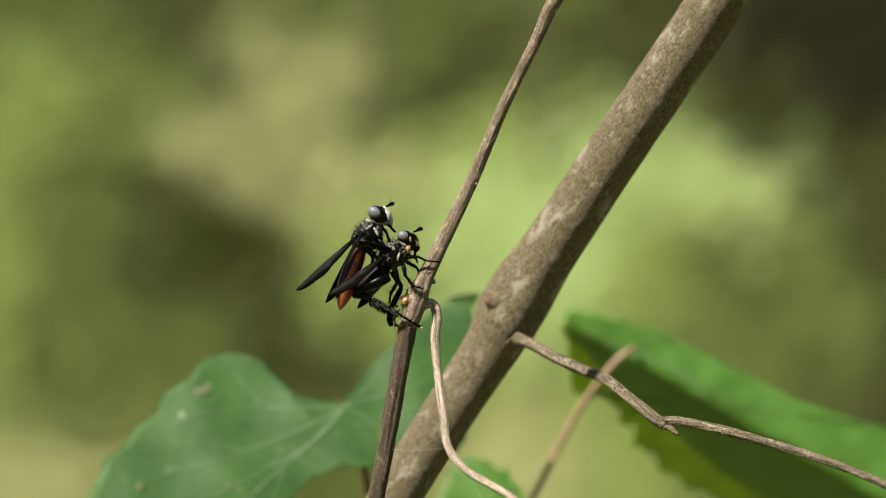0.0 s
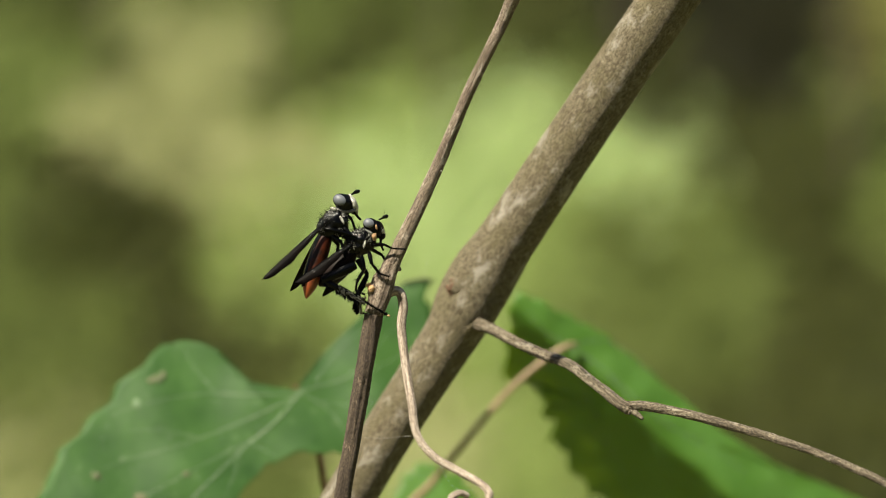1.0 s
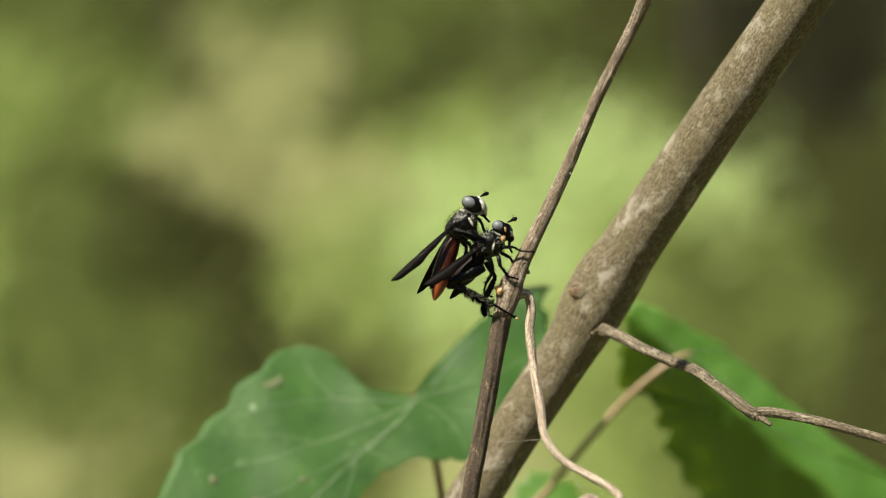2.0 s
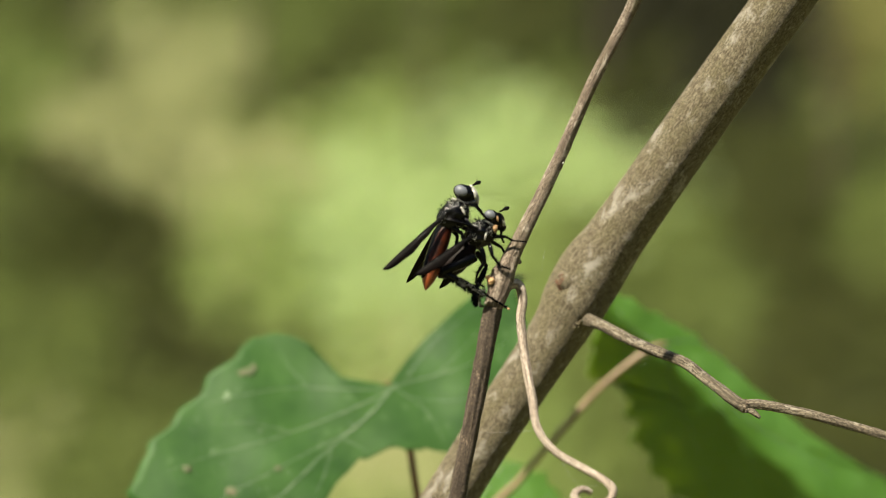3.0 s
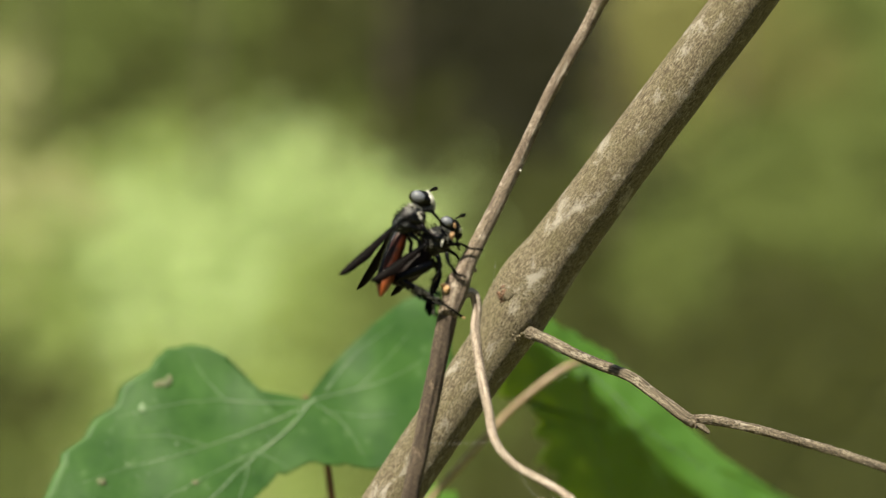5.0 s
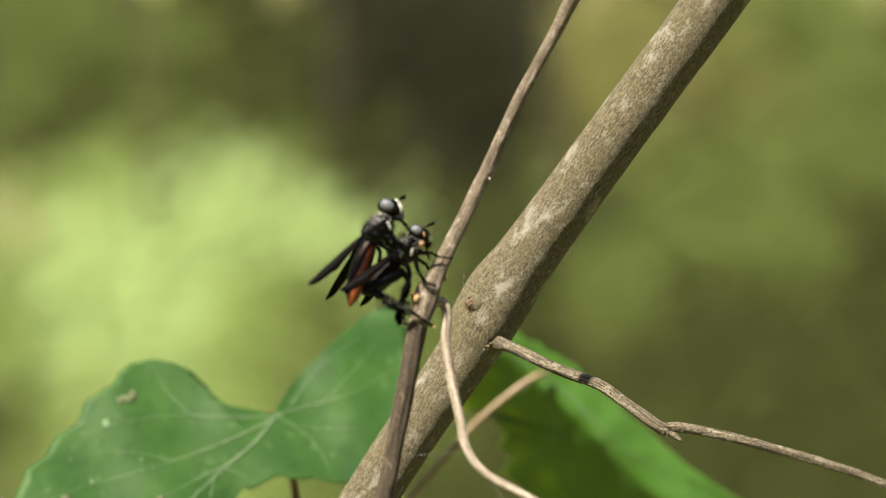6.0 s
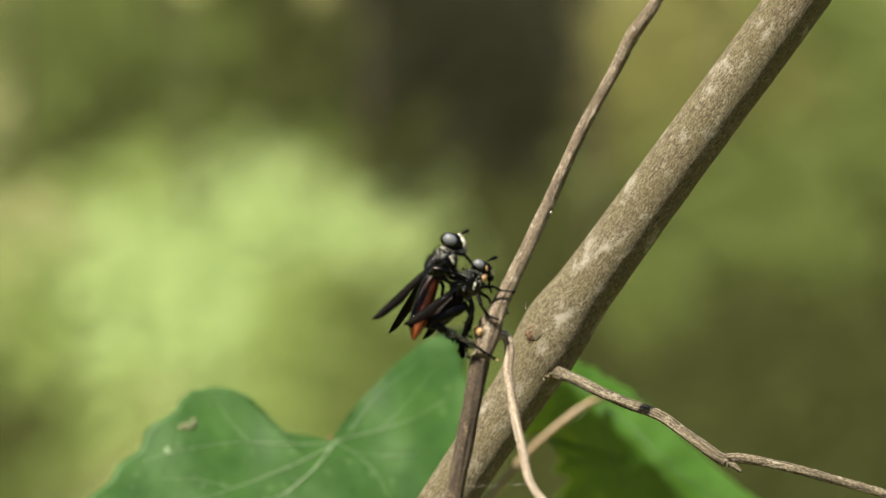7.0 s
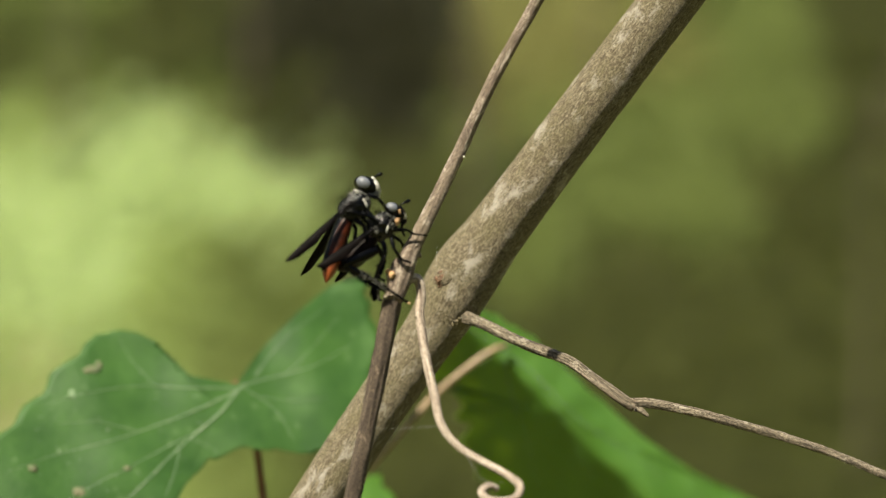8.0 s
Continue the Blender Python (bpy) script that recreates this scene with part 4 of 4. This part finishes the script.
def lower_fly():
    rng = np.random.default_rng(47)
    root = thing("feather_legged_fly", at(0.5, -0.9, -2.9), "black feather-legged fly gripping the vine twig", "fly", "pair of flies")
    head = part("head", egg((1.85, -0.95, -1.65), (0.8, 0.98, 0.85), (0, 25, 0), rough=0.05), CHITIN, root)
    eye = part("eye", egg((1.45, -1.5, -1.2), (0.68, 0.5, 0.55), (0, 25, 0)), EYE, head, "black compound eye with a painted sky reflection")
    part("sky_patch", egg((1.38, -1.55, -1.14), (0.59, 0.50, 0.48), (0, 25, 0)), EYE_SKY, eye, "grey cap painted as a sky reflection")
    part("eye", egg((1.55, -0.4, -1.2), (0.68, 0.5, 0.55), (0, 25, 0)), EYE, head, "black compound eye")
    part("face", egg((2.30, -0.95, -1.55), (0.32, 0.7, 0.7), (0, -20, 0), rough=0.25), FACE, head, "silvery face")
    cheek = tube([(0.95, -1.4, -1.5, 0.05), (1.25, -1.6, -1.8, 0.12), (1.7, -1.65, -1.95, 0.18), (2.15, -1.5, -1.85, 0.16), (2.4, -1.2, -1.6, 0.08)], 0.1, 10, 0.1)
    part("cheek", cheek, CHEEK, head, "silver grey cheek")
    mb = egg((2.45, -0.95, -2.15), (0.36, 0.42, 0.42), rough=0.1, detail=2)
    tube([(2.4, -1.0, -2.3, 0.14), (2.35, -1.05, -2.9, 0.11), (2.6, -1.1, -3.5, 0.09)], 0.1, 8, bm=mb)
    part("mouth", mb, CHITIN, head)
    antenna(head, (2.2, -1.1, -0.78), (0.75, -0.1, 0.3), 3)
    antenna(head, (2.2, -0.8, -0.78), (0.75, 0.2, 0.2), 4)
    part("pollen_mass", egg((1.95, -1.93, -1.42), (0.10, 0.09, 0.26), (0, -8, 0), rough=0.3, detail=2), POLLEN, head, "tawny pollen mass stuck to the head")
    part("pollen_mass", egg((1.74, -1.93, -2.28), (0.19, 0.15, 0.30), (0, 10, 0), rough=0.9, detail=2), POLLEN, head, "tawny pollen mass stuck to the head")
    tb = egg((0.5, -0.9, -2.75), (1.15, 1.15, 1.5), (0, 58, 0), rough=0.2, detail=4)
    egg((1.15, -0.9, -2.7), (0.8, 0.8, 0.8), (0, 0, 0), tb, 2, 0.1)
    thorax = part("thorax", tb, DUSTED, root, "black thorax dusted with silver grey")
    part("pale_mark", egg((0.9, -2.02, -2.9), (0.08, 0.06, 0.36), (0, 15, 0), rough=0.4), FACE, thorax, "silver grey streak")
    hb = bmesh.new()
    bristles(hb, (0.5, -0.9, -2.75), (1.4, 1.2, 1.3), rng, 460, 0.4)
    part("bristles", hb, CHITIN, thorax)
    pb = bmesh.new()
    for way, reach, count in (((-0.2, -0.8, 0.9), 0.92, 70), ((0.7, -1, 0.2), 0.94, 60), ((-0.6, -1, -0.2), 0.95, 40)):
        pile(pb, (0.5, -0.9, -2.75), (1.15, 1.15, 1.5), (0, 58, 0), way, reach, rng, count)
    part("silver_pile", pb, PILE, thorax, "short silver grey fur")
    ab = [(-0.2, -0.9, -3.5, 0.6), (-0.9, -0.9, -4.5, 0.92), (-1.8, -0.9, -5.4, 0.98), (-2.6, -0.95, -5.95, 0.78), (-3.2, -1.0, -6.3, 0.35)]
    part("abdomen", tube(ab, 0.15, 18, 0.06, 1.1), BLACK_RUST, root, "blackish rusty abdomen")
    wing("wing", root, (0.0, -1.8, -2.7), (-5.3, -2.9, -6.25), 0.80, 0.015, (0.35, -0.75, 0.6), 1)
    wing("wing", root, (-0.3, 0.0, -3.4), (-2.75, 2.2, -7.55), 1.0, -0.01, (0.6, -0.7, 0.3), 1)
    # legs: two at the front on the twig, two in the middle, two feathered hind legs
    leg(root, [(1.5, -1.4, -3.0), (2.65, -1.7, -2.95), (3.3, -1.6, -3.3), (4.5, -1.55, -3.4)], [0.17, 0.11, 0.08], seed=11, spines=0.15)
    leg(root, [(1.3, -1.6, -3.6), (1.5, -2.1, -4.6), (2.2, -2.0, -5.5), (3.05, -1.8, -5.75)], [0.2, 0.13, 0.09], seed=12)
    leg(root, [(1.2, -0.3, -3.2), (2.5, 0.1, -3.9), (2.75, 0.0, -4.4), (3.3, 0.0, -5.0)], [0.17, 0.11, 0.08], seed=13)
    leg(root, [(0.6, -1.7, -3.9), (0.85, -1.9, -5.1), (0.2, -1.9, -6.2), (0.1, -1.7, -7.0), (0.9, -1.6, -7.3)], [0.24, 0.16, 0.11, 0.09], seed=14, spines=0.35)
    leg(root, [(0.1, -1.6, -4.7), (-2.8, -2.1, -6.0), (0.85, -2.15, -7.9), (2.85, -1.9, -9.1)], [0.52, 0.30, 0.11], 1.0, seed=15, label="leg with a feathered shin")
    leg(root, [(0.3, -0.3, -4.3), (1.2, 0.2, -5.6), (0.3, -0.3, -7.2), (0.45, -0.6, -8.9), (1.5, -0.6, -9.2)], [0.25, 0.2, 0.26, 0.10], 0.85, seed=16, label="leg with a feathered shin")
    part("claw_pad", egg((2.95, -1.95, -9.15), (0.17, 0.12, 0.1), (0, 20, 0), rough=0.4, detail=2), PALE_WOOD, root, "pale foot pad")
    return root


def silk():
    root = thing("spider_thread", at(-0.3, -1.3, -19.8), "fine white strand of spider silk with specks", "spider silk")
    rng = np.random.default_rng(3)
    bm = tube([(5.0, -4.7, -19.4, 0.004), (2.2, -3.0, -19.75, 0.004), (-0.3, -1.3, -19.8, 0.004)], 0.8, 3)
    for k in range(14):
        s = rng.random()
        egg((5.0 - 5.3 * s, -4.7 + 3.4 * s, -19.4 - 0.15 * math.sin(3.1 * s) - 0.4 * s), (0.025, 0.025, 0.025), (0, 0, 0), bm, 1)
    part("strand", bm, SILK, root)
    root = thing("spider_thread", at(6.6, 4.0, -4.4), "fine white strand of spider silk with specks", "spider silk")
    bm = tube([(6.4, 3.4, -6.0, 0.0015), (6.6, 4.2, -5.1, 0.0015), (6.8, 4.8, -4.3, 0.0015)], 0.5, 4)
    for k in range(7):
        s = rng.random()
        egg((6.4 + 0.4 * s, 3.4 + 1.4 * s, -6.0 + 1.7 * s), (0.02, 0.02, 0.05), (0, 20, 0), bm, 1)
    part("strand", bm, SILK, root)
    root = thing("spider_thread", at(8, -8.5, -22.5), "fine white strand of spider silk with specks", "spider silk")
    bm = tube([(6.9, -7.3, -21.4, 0.005), (7.6, -8.6, -22.9, 0.005), (8.6, -9.4, -23.7, 0.005), (9.8, -9.2, -23.6, 0.01)], 0.5, 4)
    part("strand", bm, SILK, root)


ground()
far_woods()
undergrowth()
saplings()
vine_stem()
twig()
broad_leaf()
side_leaf = drooping_leaf()
low_leaf = small_leaf()
upper, upper_thorax = upper_fly()
raised_leg = fore_leg(upper)
lower_fly()
silk()


def motions():
    # the hanging leaf swings down in a breath of air at the start
    h = at(*HUB_SIDE)
    swing = ((0, -13, 1.3, 1.3), (0.1, -8, 0.7, 0.8), (0.2, -3, 0.3, 0.3), (0.4, 0, 0, 0), (1.5, 0, 0, 0), (8, 0, 0, 0))
    walk(side_leaf, [(t, pose(h.x + dx / 1000, h.y, h.z + dz / 1000, 0, a, 0)) for t, a, dx, dz in swing])
    # the small leaf below sinks with it
    b = at(*HUB_SMALL)
    walk(low_leaf, [(t, pose(b.x, b.y, b.z + dz / 1000)) for t, dz in ((0, 2.3), (0.2, 0.9), (0.4, 0.2), (0.6, 0), (8, 0))])
    # the upper fly lifts its front leg on to the head of the lower one
    f = at(*FORE) - upper.location
    walk(raised_leg, [(t, pose(f.x, f.y + dy / 1000, f.z, 0, a, 0)) for t, a, dy in ((0, 24, 0.9), (1.9, 24, 0.9), (2.5, 0, 0), (8, 0, 0))])


motions()
